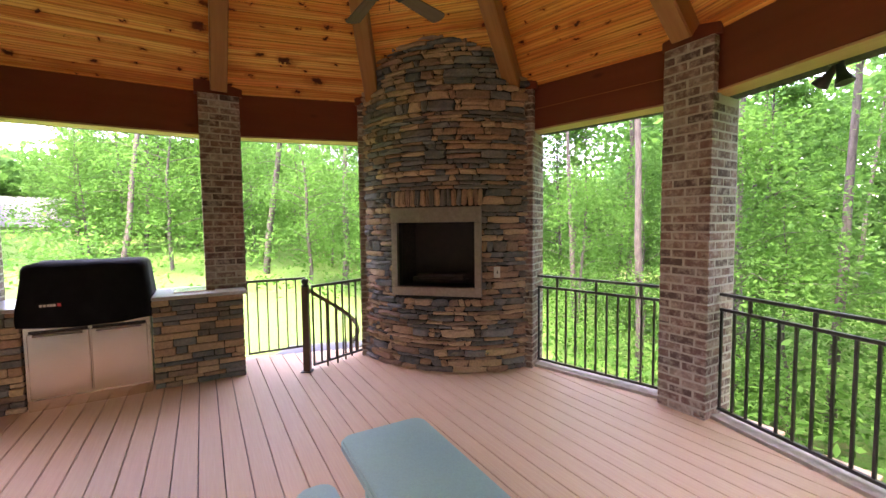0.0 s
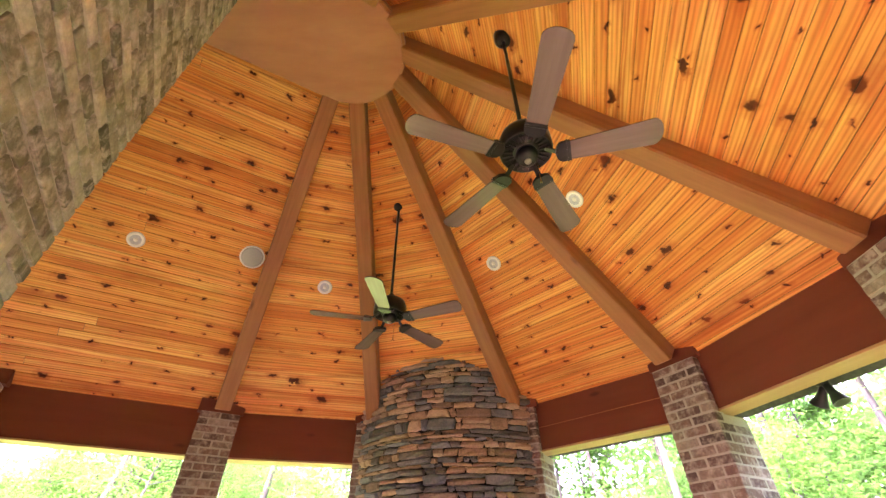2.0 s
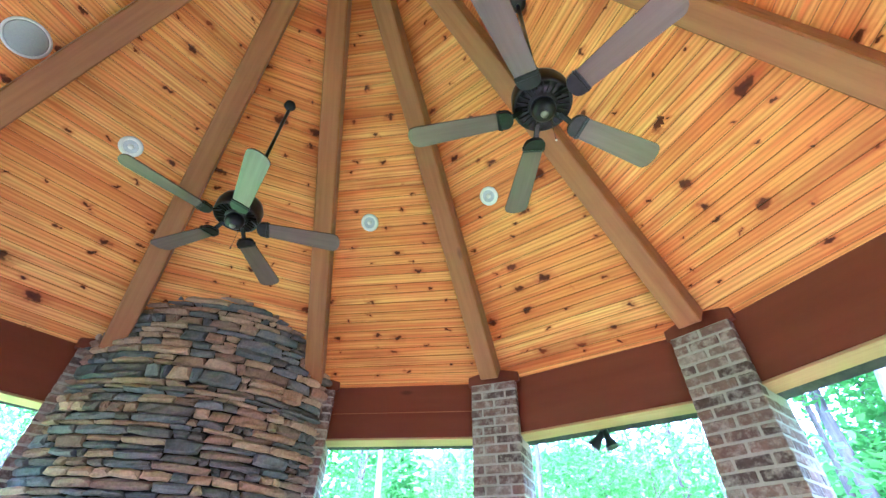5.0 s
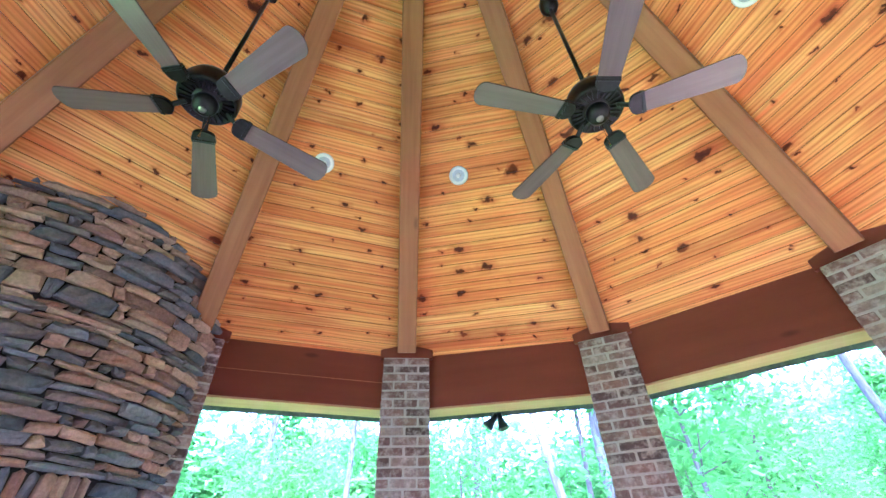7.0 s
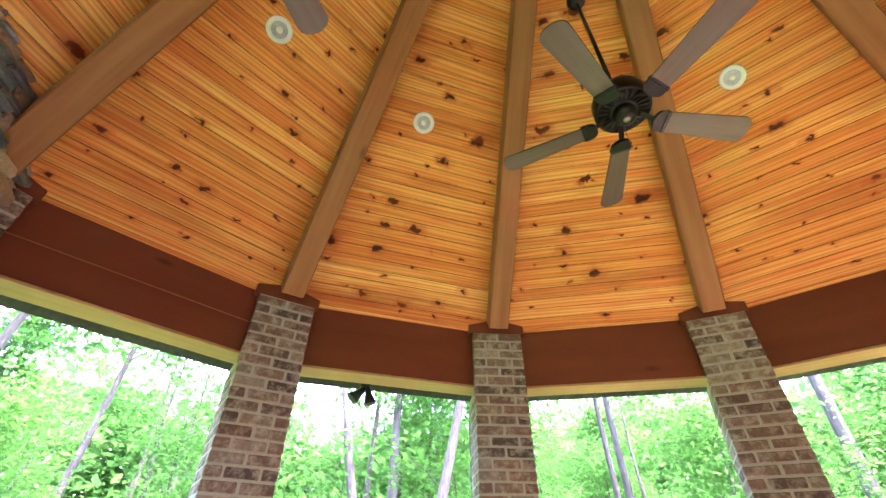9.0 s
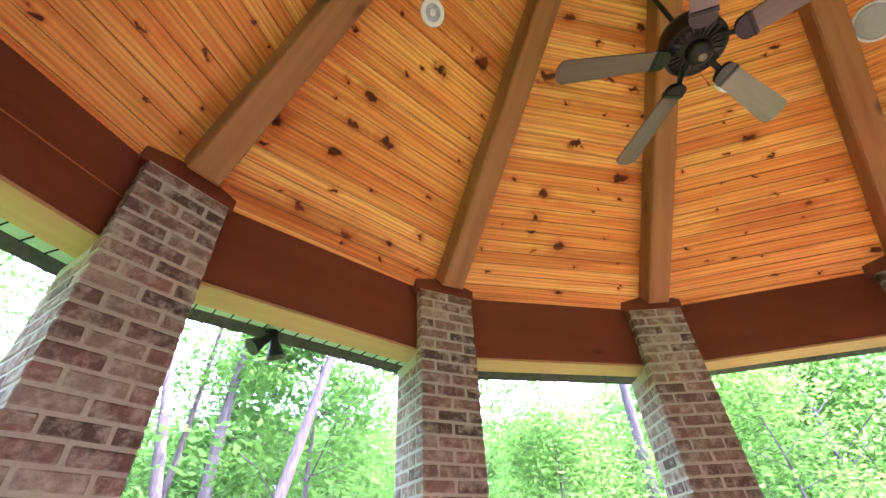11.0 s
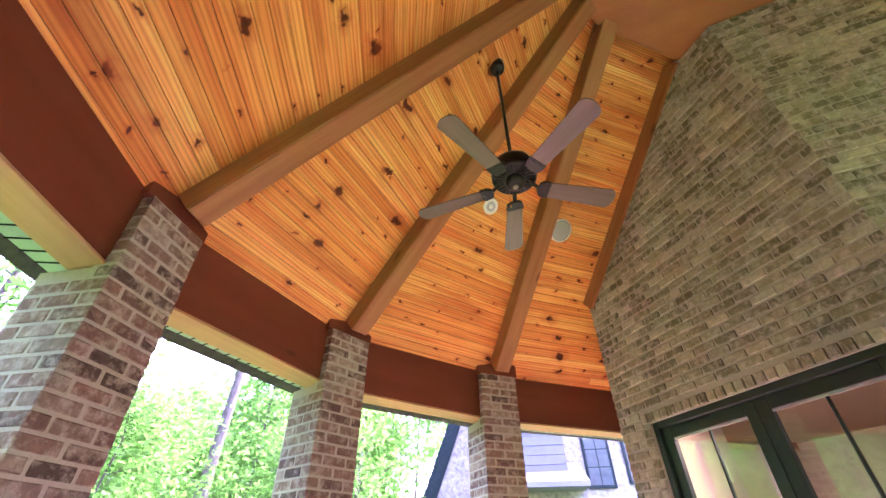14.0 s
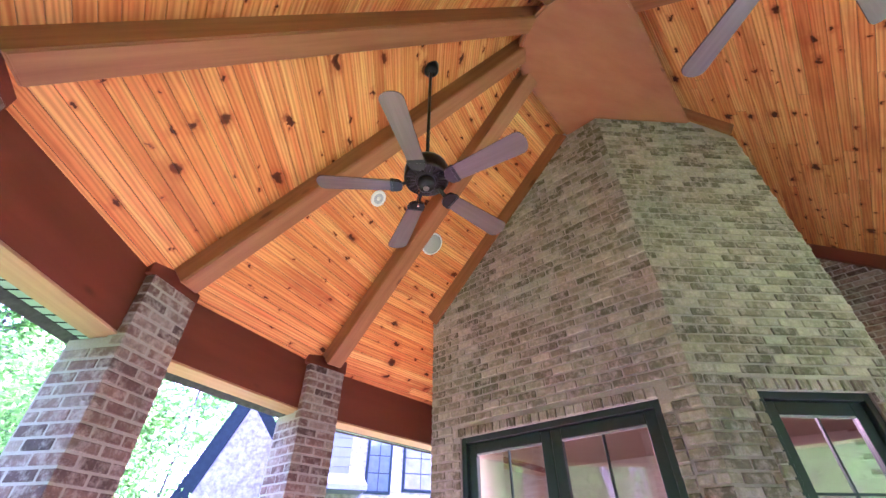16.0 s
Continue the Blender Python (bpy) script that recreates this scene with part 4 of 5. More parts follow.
# ---------------- railings ----------------
def rail_panel(p, q, name="railing", label="black metal railing with slim balusters"):
    m = along((p.x, p.y, 0), (q.x, q.y, 0))
    ln = (q - p).length
    r = thing(name, label, "railing", m, "deck railings")
    part("top_rail", box(0, ln, -0.022, 0.022, 1.02, 1.045, 0.006), M_BLACK_METAL, r)
    part("upper_rail", box(0, ln, -0.016, 0.016, 0.895, 0.92, 0.004), M_BLACK_METAL, r)
    part("bottom_rail", box(0, ln, -0.016, 0.016, 0.06, 0.085, 0.004), M_BLACK_METAL, r)
    n = int(ln / 0.112)
    me = None
    for i in range(n + 1):
        x = (ln - n * 0.112) / 2 + i * 0.112
        if me is None:
            me = mesh_from(box(-0.0085, 0.0085, -0.0085, 0.0085, 0.085, 0.895), "baluster")
            me.materials.append(M_BLACK_METAL)
        part("baluster", me, None, r, m=pose(x, 0, 0))
    for f in (0.18, 0.5, 0.82):
        part("spacer", box(f * ln - 0.012, f * ln + 0.012, -0.012, 0.012, 0.92, 1.02, 0.003), M_BLACK_METAL, r)
    return r


def rails():
    for k in (1, 0):
        a, b = polar(30 * k, R + 0.18, 0.215), polar(30 * k + 30, R + 0.18, -0.215)
        if k == 1:
            b = polar(60, R + 0.18, -0.21)
        rail_panel(a, b)
        tagged(part("rail_curb", box(0, (b - a).length, -0.09, 0.09, -0.03, 0.03, 0.004), M_CURB, m=along((a.x, a.y, 0.0), (b.x, b.y, 0.0))), "pale grey weathered curb board under the railing", "curb", "railing curbs")


rails()


# ---------------- stair opening ----------------
def stair():
    nw = Vector((-1.60, 4.42))
    post = thing("newel_post", "bronze painted square newel post with ball cap", "post", pose(nw.x, nw.y, 0))
    part("shaft", box(-0.036, 0.036, -0.036, 0.036, 0, 0.96, 0.005), M_BRONZE, post)
    part("cap", lathe([(0.044, 0.96), (0.044, 0.975), (0.026, 0.985), (0.038, 1.005), (0.041, 1.025), (0.031, 1.045), (0.0, 1.055)], 20), M_BLACK_METAL, post, smooth=True)
    part("foot", box(-0.06, 0.06, -0.06, 0.06, 0, 0.012, 0.003), M_BLACK_METAL, post)
    b = polar(CH["mid"], CH["d"] - 0.02, 1.06)

    def plain_rail(p, q, z=0.94):
        m = along((p.x, p.y, 0), (q.x, q.y, 0))
        ln = (q - p).length
        r = thing("stair_railing", "black metal guard railing beside the spiral stair", "railing", m, "stair railings")
        part("top_rail", box(0, ln, -0.02, 0.02, z, z + 0.03, 0.006), M_BLACK_METAL, r)
        part("bottom_rail", box(0, ln, -0.014, 0.014, 0.05, 0.075, 0.004), M_BLACK_METAL, r)
        n = max(2, int(ln / 0.105))
        for i in range(n + 1):
            part("baluster", box(-0.008, 0.008, -0.008, 0.008, 0.075, z), M_BLACK_METAL, r, m=pose(0.01 + (ln - 0.02) * i / n, 0, 0))
    plain_rail(nw + Vector((0.06, 0.03)), b)
    a = polar(120, R + 0.30, -0.22)
    plain_rail(a, Vector((-1.86, 5.22)))
    # landing and the curved stair going down
    land = [polar(120, R + 0.02, -0.2), Vector((-1.66, 4.30)), Vector((-1.2, 5.0)), Vector((-1.2, 5.75)), Vector((-2.2, 5.55))]
    tagged(part("stair_landing", prism(land, -0.20, -0.03), M_LANDING), "grey landing at the head of the spiral stair", "landing", kind="structure")
    st = thing("spiral_stair", "bronze spiral stair descending from the landing with curved handrail", "staircase", pose(-2.0, 5.15, 0))
    radius, start, riser, turn = 0.83, -61.0, 0.19, 20.0

    def on_helix(deg, r, z):
        return Vector((r * math.cos(radians(deg)), r * math.sin(radians(deg)), z))
    part("centre_pole", lathe([(0.045, -3.4), (0.045, -0.25), (0.0, -0.2)], 14), M_BRONZE, st)
    for i in range(14):
        a0 = start + 12 + i * turn
        pts = [on_helix(a0, 0.05, 0).xy, on_helix(a0, radius, 0).xy, on_helix(a0 + turn + 1, radius, 0).xy, on_helix(a0 + turn + 1, 0.05, 0).xy]
        z = -0.22 - i * riser
        part("tread", prism(pts, z - 0.035, z), M_LANDING, st)
        for k in (0.25, 0.75):
            top = 0.93 - riser * (i + k + 0.6)
            p = on_helix(a0 + turn * k, radius - 0.02, 0)
            part("stair_baluster", box(-0.009, 0.009, -0.009, 0.009, z, top), M_BRONZE, st, m=pose(p.x, p.y, 0))

    def band(name, r, z0, wide, tall):
        bm = bmesh.new()
        step = 5.0
        for i in range(56):
            p, q = (on_helix(start + k * step, r, z0 - riser * k * step / turn) for k in (i, i + 1))
            add_box(bm, -0.006, (q - p).length + 0.006, -wide, wide, -tall, tall, 0.0, along(p, q))
        part(name, bm, M_BRONZE, st)
    band("handrail", radius - 0.02, 0.93, 0.020, 0.018)
    band("stringer", radius + 0.012, -0.16, 0.008, 0.10)


stair()


# ---------------- kitchen counter and grill ----------------
K_D = 3.0                                    # distance of the counter's front from the centre line
k_m = along((*(Vector((OX, OY)) + an * K_D), 0), (*(Vector((OX, OY)) + an * K_D - ax), 0))   # x toward the house, y inward to the porch


def stone_panel(name, x0, x1, z0, z1, depth, seed, label):
    rng = random.Random(seed)
    c = thing(name, label, "counter", k_m, "stone counter bases")
    part("core", box(x0 + 0.01, x1 - 0.01, -depth, -0.03, z0, z1), M_JOINT, c)
    z = z0
    while z < z1 - 0.01:
        h = min(rng.choice((0.045, 0.055, 0.065, 0.08)), z1 - z)
        if z1 - z - h < 0.03:
            h = z1 - z
        x = x0
        while x < x1 - 0.005:
            w = rng.choice((0.10, 0.14, 0.2, 0.26, 0.34))
            xe = min(x + w, x1)
            if x1 - xe < 0.05:
                xe = x1
            pr = rng.uniform(-0.012, 0.018)
            bm = box(x + 0.004, xe - 0.004, -0.05, pr, z + 0.0035, z + h - 0.0035, 0.007)
            for v in bm.verts:
                v.co += Vector([rng.uniform(-0.0035, 0.0035) for _ in range(3)])
            part("stone", bm, M_STONE, c)
            x = xe
        z += h
    return c


def kitchen():
    stone_panel("stone_counter_base", -0.15, 0.68, 0.0, 0.90, 0.60, 21, "ledgestone counter base of stacked brown stones")
    stone_panel("stone_counter_base", 1.62, 2.55, 0.0, 0.90, 0.60, 22, "ledgestone counter base of stacked brown stones")
    for x0, x1 in ((-0.18, 0.675), (1.625, 2.58)):
        tagged(part("countertop", box(x0, x1, -0.66, 0.035, 0.902, 0.94, 0.006), M_COUNTER, m=k_m), "polished grey stone countertop", "countertop", "grey countertops")
    sheet = tagged(part("cover_plate", box(0.12, 0.50, -0.50, -0.14, 0.941, 0.952, 0.003), M_STEEL, m=k_m), "flat steel cover plate on the countertop", "cover plate")
    g = thing("gas_grill", "stainless steel built-in grill with black vinyl cover", "grill", k_m)
    part("cabinet", box(0.690, 1.612, -0.62, 0.0, 0.03, 0.89, 0.006), M_STEEL, g)
    part("kick_plate", box(0.70, 1.60, -0.6, 0.012, 0.0, 0.10, 0.004), M_STEEL, g)
    for x0, x1 in ((0.72, 1.145), (1.157, 1.582)):
        # Dark strip painted as the shadow in the gap over each door.
        part("finger_gap", box(x0 + 0.01, x1 - 0.01, 0.001, 0.006, 0.702, 0.722), M_FIREBOX, g)
        d = part("cabinet_door", box(x0, x1, 0.001, 0.022, 0.115, 0.70, 0.006), M_STEEL, g)
        part("handle", box(x0 + 0.04, x1 - 0.04, 0.022, 0.045, 0.672, 0.69, 0.006), M_STEEL_DARK, d)
    # draped cover: rounded box with slumped, creased sides
    bm = bmesh.new()
    nx = 36
    low, high = 0.765, 1.325                # lower and upper edge of the cover
    prof = [(0.055, 0.70), (0.068, 0.76), (0.074, 0.84), (0.068, 0.93), (0.055, 1.02), (0.035, 1.11), (0.012, 1.17), (-0.03, 1.195), (-0.12, 1.205), (-0.30, 1.205), (-0.46, 1.20), (-0.56, 1.185), (-0.61, 1.13), (-0.63, 0.98), (-0.64, 0.80), (-0.64, 0.70)]
    prof = [(y, low + (z - 0.70) * (high - low) / 0.505) for y, z in prof]
    grid = []
    for j, (y, z) in enumerate(prof):
        row = []
        for i in range(nx + 1):
            f = i / nx
            taper = 0.035 * max(0, (z - 0.85) / 0.45)
            x = 0.675 + taper + (0.95 - 2 * taper) * f
            e = min(f, 1 - f)
            drop = 0.03 * math.exp(-e * 40) if z > 1.0 else 0
            wob = 0.016 * noise.noise(Vector((x * 6, y * 7, z * 5)))
            sag = -0.03 * math.sin(f * math.pi) if j in (0, 15) else 0
            row.append(bm.verts.new((x + wob, y + wob, z - drop + sag + 0.6 * wob)))
        grid.append(row)
    for a, b in zip(grid, grid[1:]):
        for i in range(nx):
            bm.faces.new((a[i], a[i + 1], b[i + 1], b[i]))
    for e in (0, nx):
        bm.faces.new([r[e] for r in grid])
    bmesh.ops.recalc_face_normals(bm, faces=bm.faces)
    cv = part("cover", bm, M_COVER, g, "black vinyl drape cover", smooth=True)
    part("tag", box(1.32, 1.49, 0.069, 0.082, 0.93, 0.975, 0.002), M_COVER, cv)
    for i, x in enumerate((1.46, 1.435, 1.41, 1.39, 1.37)):
        part("tag_print", box(x - 0.009, x + 0.008, 0.082, 0.084, 0.942, 0.963), M_TAG, cv)
    part("tag_mark", box(1.325, 1.35, 0.082, 0.084, 0.94, 0.967), M_TAGRED, cv)


kitchen()


# ---------------- teal table and stool ----------------
def rounded_slab(x0, x1, y0, y1, z0, z1, r):
    pts = []
    for cx, cy, a0 in ((x1 - r, y1 - r, 0), (x0 + r, y1 - r, 90), (x0 + r, y0 + r, 180), (x1 - r, y0 + r, 270)):
        for i in range(7):
            a = radians(a0 + i * 15)
            pts.append((cx + r * math.cos(a), cy + r * math.sin(a)))
    bm = prism(pts, z0, z1)
    top = [e for e in bm.edges if len(e.link_faces) == 2 and all(abs(v.co.z - z1) < 1e-6 for v in e.verts)]
    bmesh.ops.bevel(bm, geom=top, offset=0.012, segments=3, affect="EDGES")
    return bm


def teal_table(name, label, m, L, W, H, category):
    t = thing(name, label, category, m)
    part("tabletop", rounded_slab(0, L, 0, W, H - 0.045, H, 0.08), M_TEAL, t)
    for x in (0.20, L - 0.20):
        for y in (min(0.11, W * 0.3), W - min(0.11, W * 0.3)):
            part("leg", box(x - 0.02, x + 0.02, y - 0.02, y + 0.02, 0.0, H - 0.045, 0.006), M_TEAL, t)
        part("cross_bar", box(x - 0.012, x + 0.012, W * 0.28, W * 0.72, 0.15, 0.18, 0.004), M_TEAL, t)
    return t


teal_table("low_table", "teal plastic low table with rounded corners", pose(-0.685, 2.125, 0, 0, 0, -61), 1.15, 0.52, 0.45, "table")
teal_table("low_bench", "narrow teal plastic bench beside the low table", pose(-0.855, 1.880, 0, 0, 0, -61), 0.75, 0.20, 0.30, "bench")


# ---------------- ceiling fans ----------------
def fan(m, spin):
    f = thing("ceiling_fan", "dark bronze ceiling fan with five brown blades", "ceiling fan", m, "ceiling fans")
    part("canopy", lathe([(0.0, 1.45), (0.066, 1.45), (0.066, 1.285), (0.05, 1.25), (0.02, 1.235)], 24), M_FAN, f, smooth=True)
    part("downrod", lathe([(0.0125, 0.12), (0.0125, 1.25)], 12), M_FAN, f, smooth=True)
    part("rod_cover", lathe([(0.05, 0.10), (0.046, 0.13), (0.022, 0.165), (0.014, 0.18)], 20), M_FAN, f, smooth=True)
    part("motor", lathe([(0.02, 0.115), (0.09, 0.105), (0.132, 0.075), (0.146, 0.035), (0.146, -0.035), (0.141, -0.05), (0.131, -0.052), (0.128, -0.040), (0.074, -0.040), (0.070, -0.052), (0.058, -0.056)], 40), M_FAN, f, smooth=True)
    fins = bmesh.new()
    for i in range(24):
        add_box(fins, 0.073, 0.130, -0.0028, 0.0028, -0.051, -0.038, 0.0, pose(0, 0, 0, 0, 0, i * 15))
    part("vent_grille", fins, M_FAN, f)
    part("switch_housing", lathe([(0.058, -0.05), (0.062, -0.075), (0.055, -0.105), (0.035, -0.12), (0.0, -0.122)], 28), M_FAN, f, smooth=True)
    part("end_button", lathe([(0.0, -0.119), (0.02, -0.121), (0.018, -0.128), (0.0, -0.13)], 16), M_STEEL_DARK, f, smooth=True)
    for i in range(5):
        rot = pose(0, 0, 0, 0, 0, spin + 72 * i)
        bm = bmesh.new()
        add_box(bm, 0.0, 0.085, -0.014, 0.014, -0.005, 0.005, 0.003, pose(0.100, 0, -0.052, 0, 38, 0))
        cuff = [(0.225, -0.0565), (0.225, 0.0565)] + [(0.185 + 0.038 * math.cos(radians(q)), 0.055 * math.sin(radians(q))) for q in range(90, 271, 18)]
        for z0, z1 in ((-0.0105, -0.0042), (0.0042, 0.0105)):
            pl = prism(cuff, z0, z1)
            bmesh.ops.transform(pl, matrix=pose(0, 0, -0.105, -12, 0, 0), verts=pl.verts)
            tmp = bpy.data.meshes.new("cuff")
            pl.to_mesh(tmp)
            pl.free()
            bm.from_mesh(tmp)
            bpy.data.meshes.remove(tmp)
        add_box(bm, 0.205, 0.213, -0.059, 0.059, -0.014, 0.014, 0.002, pose(0, 0, -0.105, -12, 0, 0))
        part("blade_iron", bm, M_FAN, f, m=rot)
        pts = []
        L0, L1, w0, w1 = 0.160, 0.68, 0.052, 0.071
        for q in range(9):
            a = radians(-90 + q * 22.5)
            pts.append((L1 - 0.045 + 0.045 * math.cos(a), w1 * math.sin(a) if abs(math.sin(a)) < 0.99 else math.copysign(w1, math.sin(a))))
        for q in range(9):
            a = radians(90 + q * 22.5)
            pts.append((L0 + 0.03 + 0.03 * math.cos(a), w0 * math.sin(a)))
        bl = prism(pts, -0.004, 0.004)
        part("blade", bl, M_BLADE, f, m=rot @ pose(0, 0, -0.105, -12, 0, 0))
    ch = bmesh.new()
    for i in range(12):
        add_cyl(ch, 0.0016, 0.0016, -0.13 - 0.014 * (i + 1), -0.13 - 0.014 * i + 0.002, 6, pose(0.045, 0.0, 0.03))
    add_cyl(ch, 0.005, 0.003, -0.32, -0.295, 8, pose(0.045, 0, 0.03))
    part("pull_chain", ch, M_STEEL, f)
    return f


fan(pose(-0.505, 3.080, 3.530), -22)
fan(pose(0.455, 1.297, 3.515), -15)


# ---------------- recessed lights and speakers ----------------
def on_ceiling(x, y):
    e = 0.01
    z = ceil_z(x, y)
    nx, ny = (ceil_z(x + e, y) - z) / e, (ceil_z(x, y + e) - z) / e
    n = Vector((nx, ny, -1)).normalized()
    m = n.to_track_quat("Z", "Y").to_matrix().to_4x4()
    m.translation = Vector((x, y, z)) + n * 0.001
    return m


def recessed(first=[]):
    for x, y in ((-3.017, 2.882), (-1.362, 3.706), (0.494, 3.276), (1.114, 2.364), (0.632, 0.266)):
        m = on_ceiling(x, y)
        if not first:
            c = thing("recessed_light", "white round recessed ceiling light, switched off", "ceiling light", m, "recessed lights")
            ring = bmesh.new()
            add_ring(ring, 0.050, 0.080, 0.010)
            part("trim_ring", ring, M_WHITE, c, smooth=False)
            part("lamp_face", lathe([(0.0, 0.003), (0.030, 0.003), (0.050, 0.006)], 28), M_LAMP_IN, c)
            part("bulb", lathe([(0.022, 0.004), (0.02, 0.008), (0.0, 0.010)], 20), M_WHITE, c, smooth=True)
            first.append(c)
        else:
            copy_thing(first[0], m)


def add_ring(bm, r0, r1, h, seg=36):
    prof = [(r0, 0.001), (r0, h * 0.7), (r0 + (r1 - r0) * 0.35, h), (r1 - 0.006, h * 0.8), (r1, 0.0)]
    rings = [[bm.verts.new((r * math.cos(2 * math.pi * i / seg), r * math.sin(2 * math.pi * i / seg), z)) for i in range(seg)] for r, z in prof]
    for a, b in zip(rings, rings[1:]):
        for i in range(seg):
            bm.faces.new((a[i], b[i], b[(i + 1) % seg], a[(i + 1) % seg]))
    bmesh.ops.recalc_face_normals(bm, faces=bm.faces)


recessed()


def speakers():
    for x, y in ((-2.066, 3.306), (-0.055, -0.270)):
        m = on_ceiling(x, y)
        s = thing("ceiling_speaker", "round white in-ceiling speaker with grey grille", "speaker", m, "ceiling speakers")
        ring = bmesh.new()
        add_ring(ring, 0.108, 0.125, 0.010)
        part("rim", ring, M_WHITE, s)
        part("grille", lathe([(0.109, 0.002), (0.10, 0.006), (0.0, 0.008)], 36), M_GRILLE, s, smooth=True)


speakers()


# ---------------- flood lights under the beam ----------------
def floodlight(m):
    f = thing("floodlight", "twin black floodlights mounted under the eave", "floodlight", m, "floodlights")
    part("mount_plate", lathe([(0.055, 0.0), (0.055, -0.02), (0.02, -0.03), (0.0, -0.03)], 20), M_BLACK_METAL, f)
    bell = [(0.026, -0.05), (0.034, -0.045), (0.036, 0.02), (0.044, 0.05), (0.072, 0.125), (0.074, 0.135), (0.062, 0.132), (0.02, 0.08), (0.0, 0.08)]
    for x, turn in ((0.035, 135), (-0.035, 196)):
        part("arm", lathe([(0.012, 0.0), (0.012, 0.07)], 10), M_BLACK_METAL, f, m=pose(x * 0.5, 0, -0.02, 0, 180 - x * 300, 0))
        part("lamp_head", lathe(bell, 22), M_BLACK_METAL, f, m=pose(x, 0, -0.075, 0, turn, 0), smooth=True)


floodlight(pose(2.645, 2.760, 2.715, 0, 0, 105) @ Matrix.Diagonal((0.76, 0.76, 0.76, 1)))


# ---------------- ground ----------------
def ground_z(x, y):
    dx, dy = x - OX, y - OY
    r = math.hypot(dx, dy)
    a = math.atan2(dy, dx)
    left = max(0.0, math.cos(a - radians(140)))
    base = -2.6 - 1.4 * max(0, math.cos(a - radians(20))) + 1.5 * left
    far = min(1.0, max(0.0, (r - 7) / 30))
    return base + far * (1.8 * left + 0.6) + 0.25 * noise.noise(Vector((x * 0.12, y * 0.12, 0)))


def ground():
    verts, faces = [], []
    rings = [0, 2, 4, 6, 8, 10, 13, 16, 20, 25, 31, 38, 48, 62, 90, 160, 400, 1500]
    seg = 72
    for r in rings:
        for i in range(seg):
            a = 2 * math.pi * i / seg
            x, y = OX + r * math.cos(a), OY + r * math.sin(a)
            verts.append((x, y, ground_z(x, y)))
    for j in range(len(rings) - 1):
        for i in range(seg):
            faces.append((j * seg + i, (j + 1) * seg + i, (j + 1) * seg + (i + 1) % seg, j * seg + (i + 1) % seg))
    me = bpy.data.meshes.new("ground")
    me.from_pydata(verts, [], faces)
    me.materials.append(M_GRASS)
    smooth_mesh(me)
    tagged(new("ground", me), "sloping green lawn with bare earth patches", "lawn", kind="structure")


ground()


# ---------------- trees ----------------
def tube(verts, faces, p, q, r0, r1, seg=7):
    m = along(p, q)
    ln = (Vector(q) - Vector(p)).length
    i0 = len(verts)
    for x, r in ((0, r0), (ln, r1)):
        for i in range(seg):
            a = 2 * math.pi * i / seg
            verts.append(m @ Vector((x, r * math.cos(a), r * math.sin(a))))
    for i in range(seg):
        faces.append((i0 + i, i0 + (i + 1) % seg, i0 + seg + (i + 1) % seg, i0 + seg + i))


def leaf_cloud(rng, centres, per, spread, size):
    """Folded leaf quads scattered round branch ends."""
    nrm = np.random.RandomState(rng.randint(0, 99999))
    c = np.repeat(np.array(centres), per, axis=0)
    n = len(c)
    p = c + nrm.normal(0, 1, (n, 3)) * np.array([spread, spread, spread * 0.62])
    d1 = nrm.normal(0, 1, (n, 3))
    d1[:, 2] *= 0.5
    d1 /= np.linalg.norm(d1, axis=1)[:, None]
    d2 = np.cross(d1, nrm.normal(0, 1, (n, 3)) * np.array([0.5, 0.5, 1.4]))
    d2 /= np.linalg.norm(d2, axis=1)[:, None]
    s = size * nrm.uniform(0.6, 1.35, (n, 1))
    a, b, e, f = p - d1 * s, p + d2 * s * 0.45 - d1 * s * 0.1, p + d1 * s, p - d2 * s * 0.45 - d1 * s * 0.1
    v = np.stack([a, b, e, f], axis=1).reshape(-1, 3)
    fc = np.arange(4 * n).reshape(-1, 4)
    return v, fc


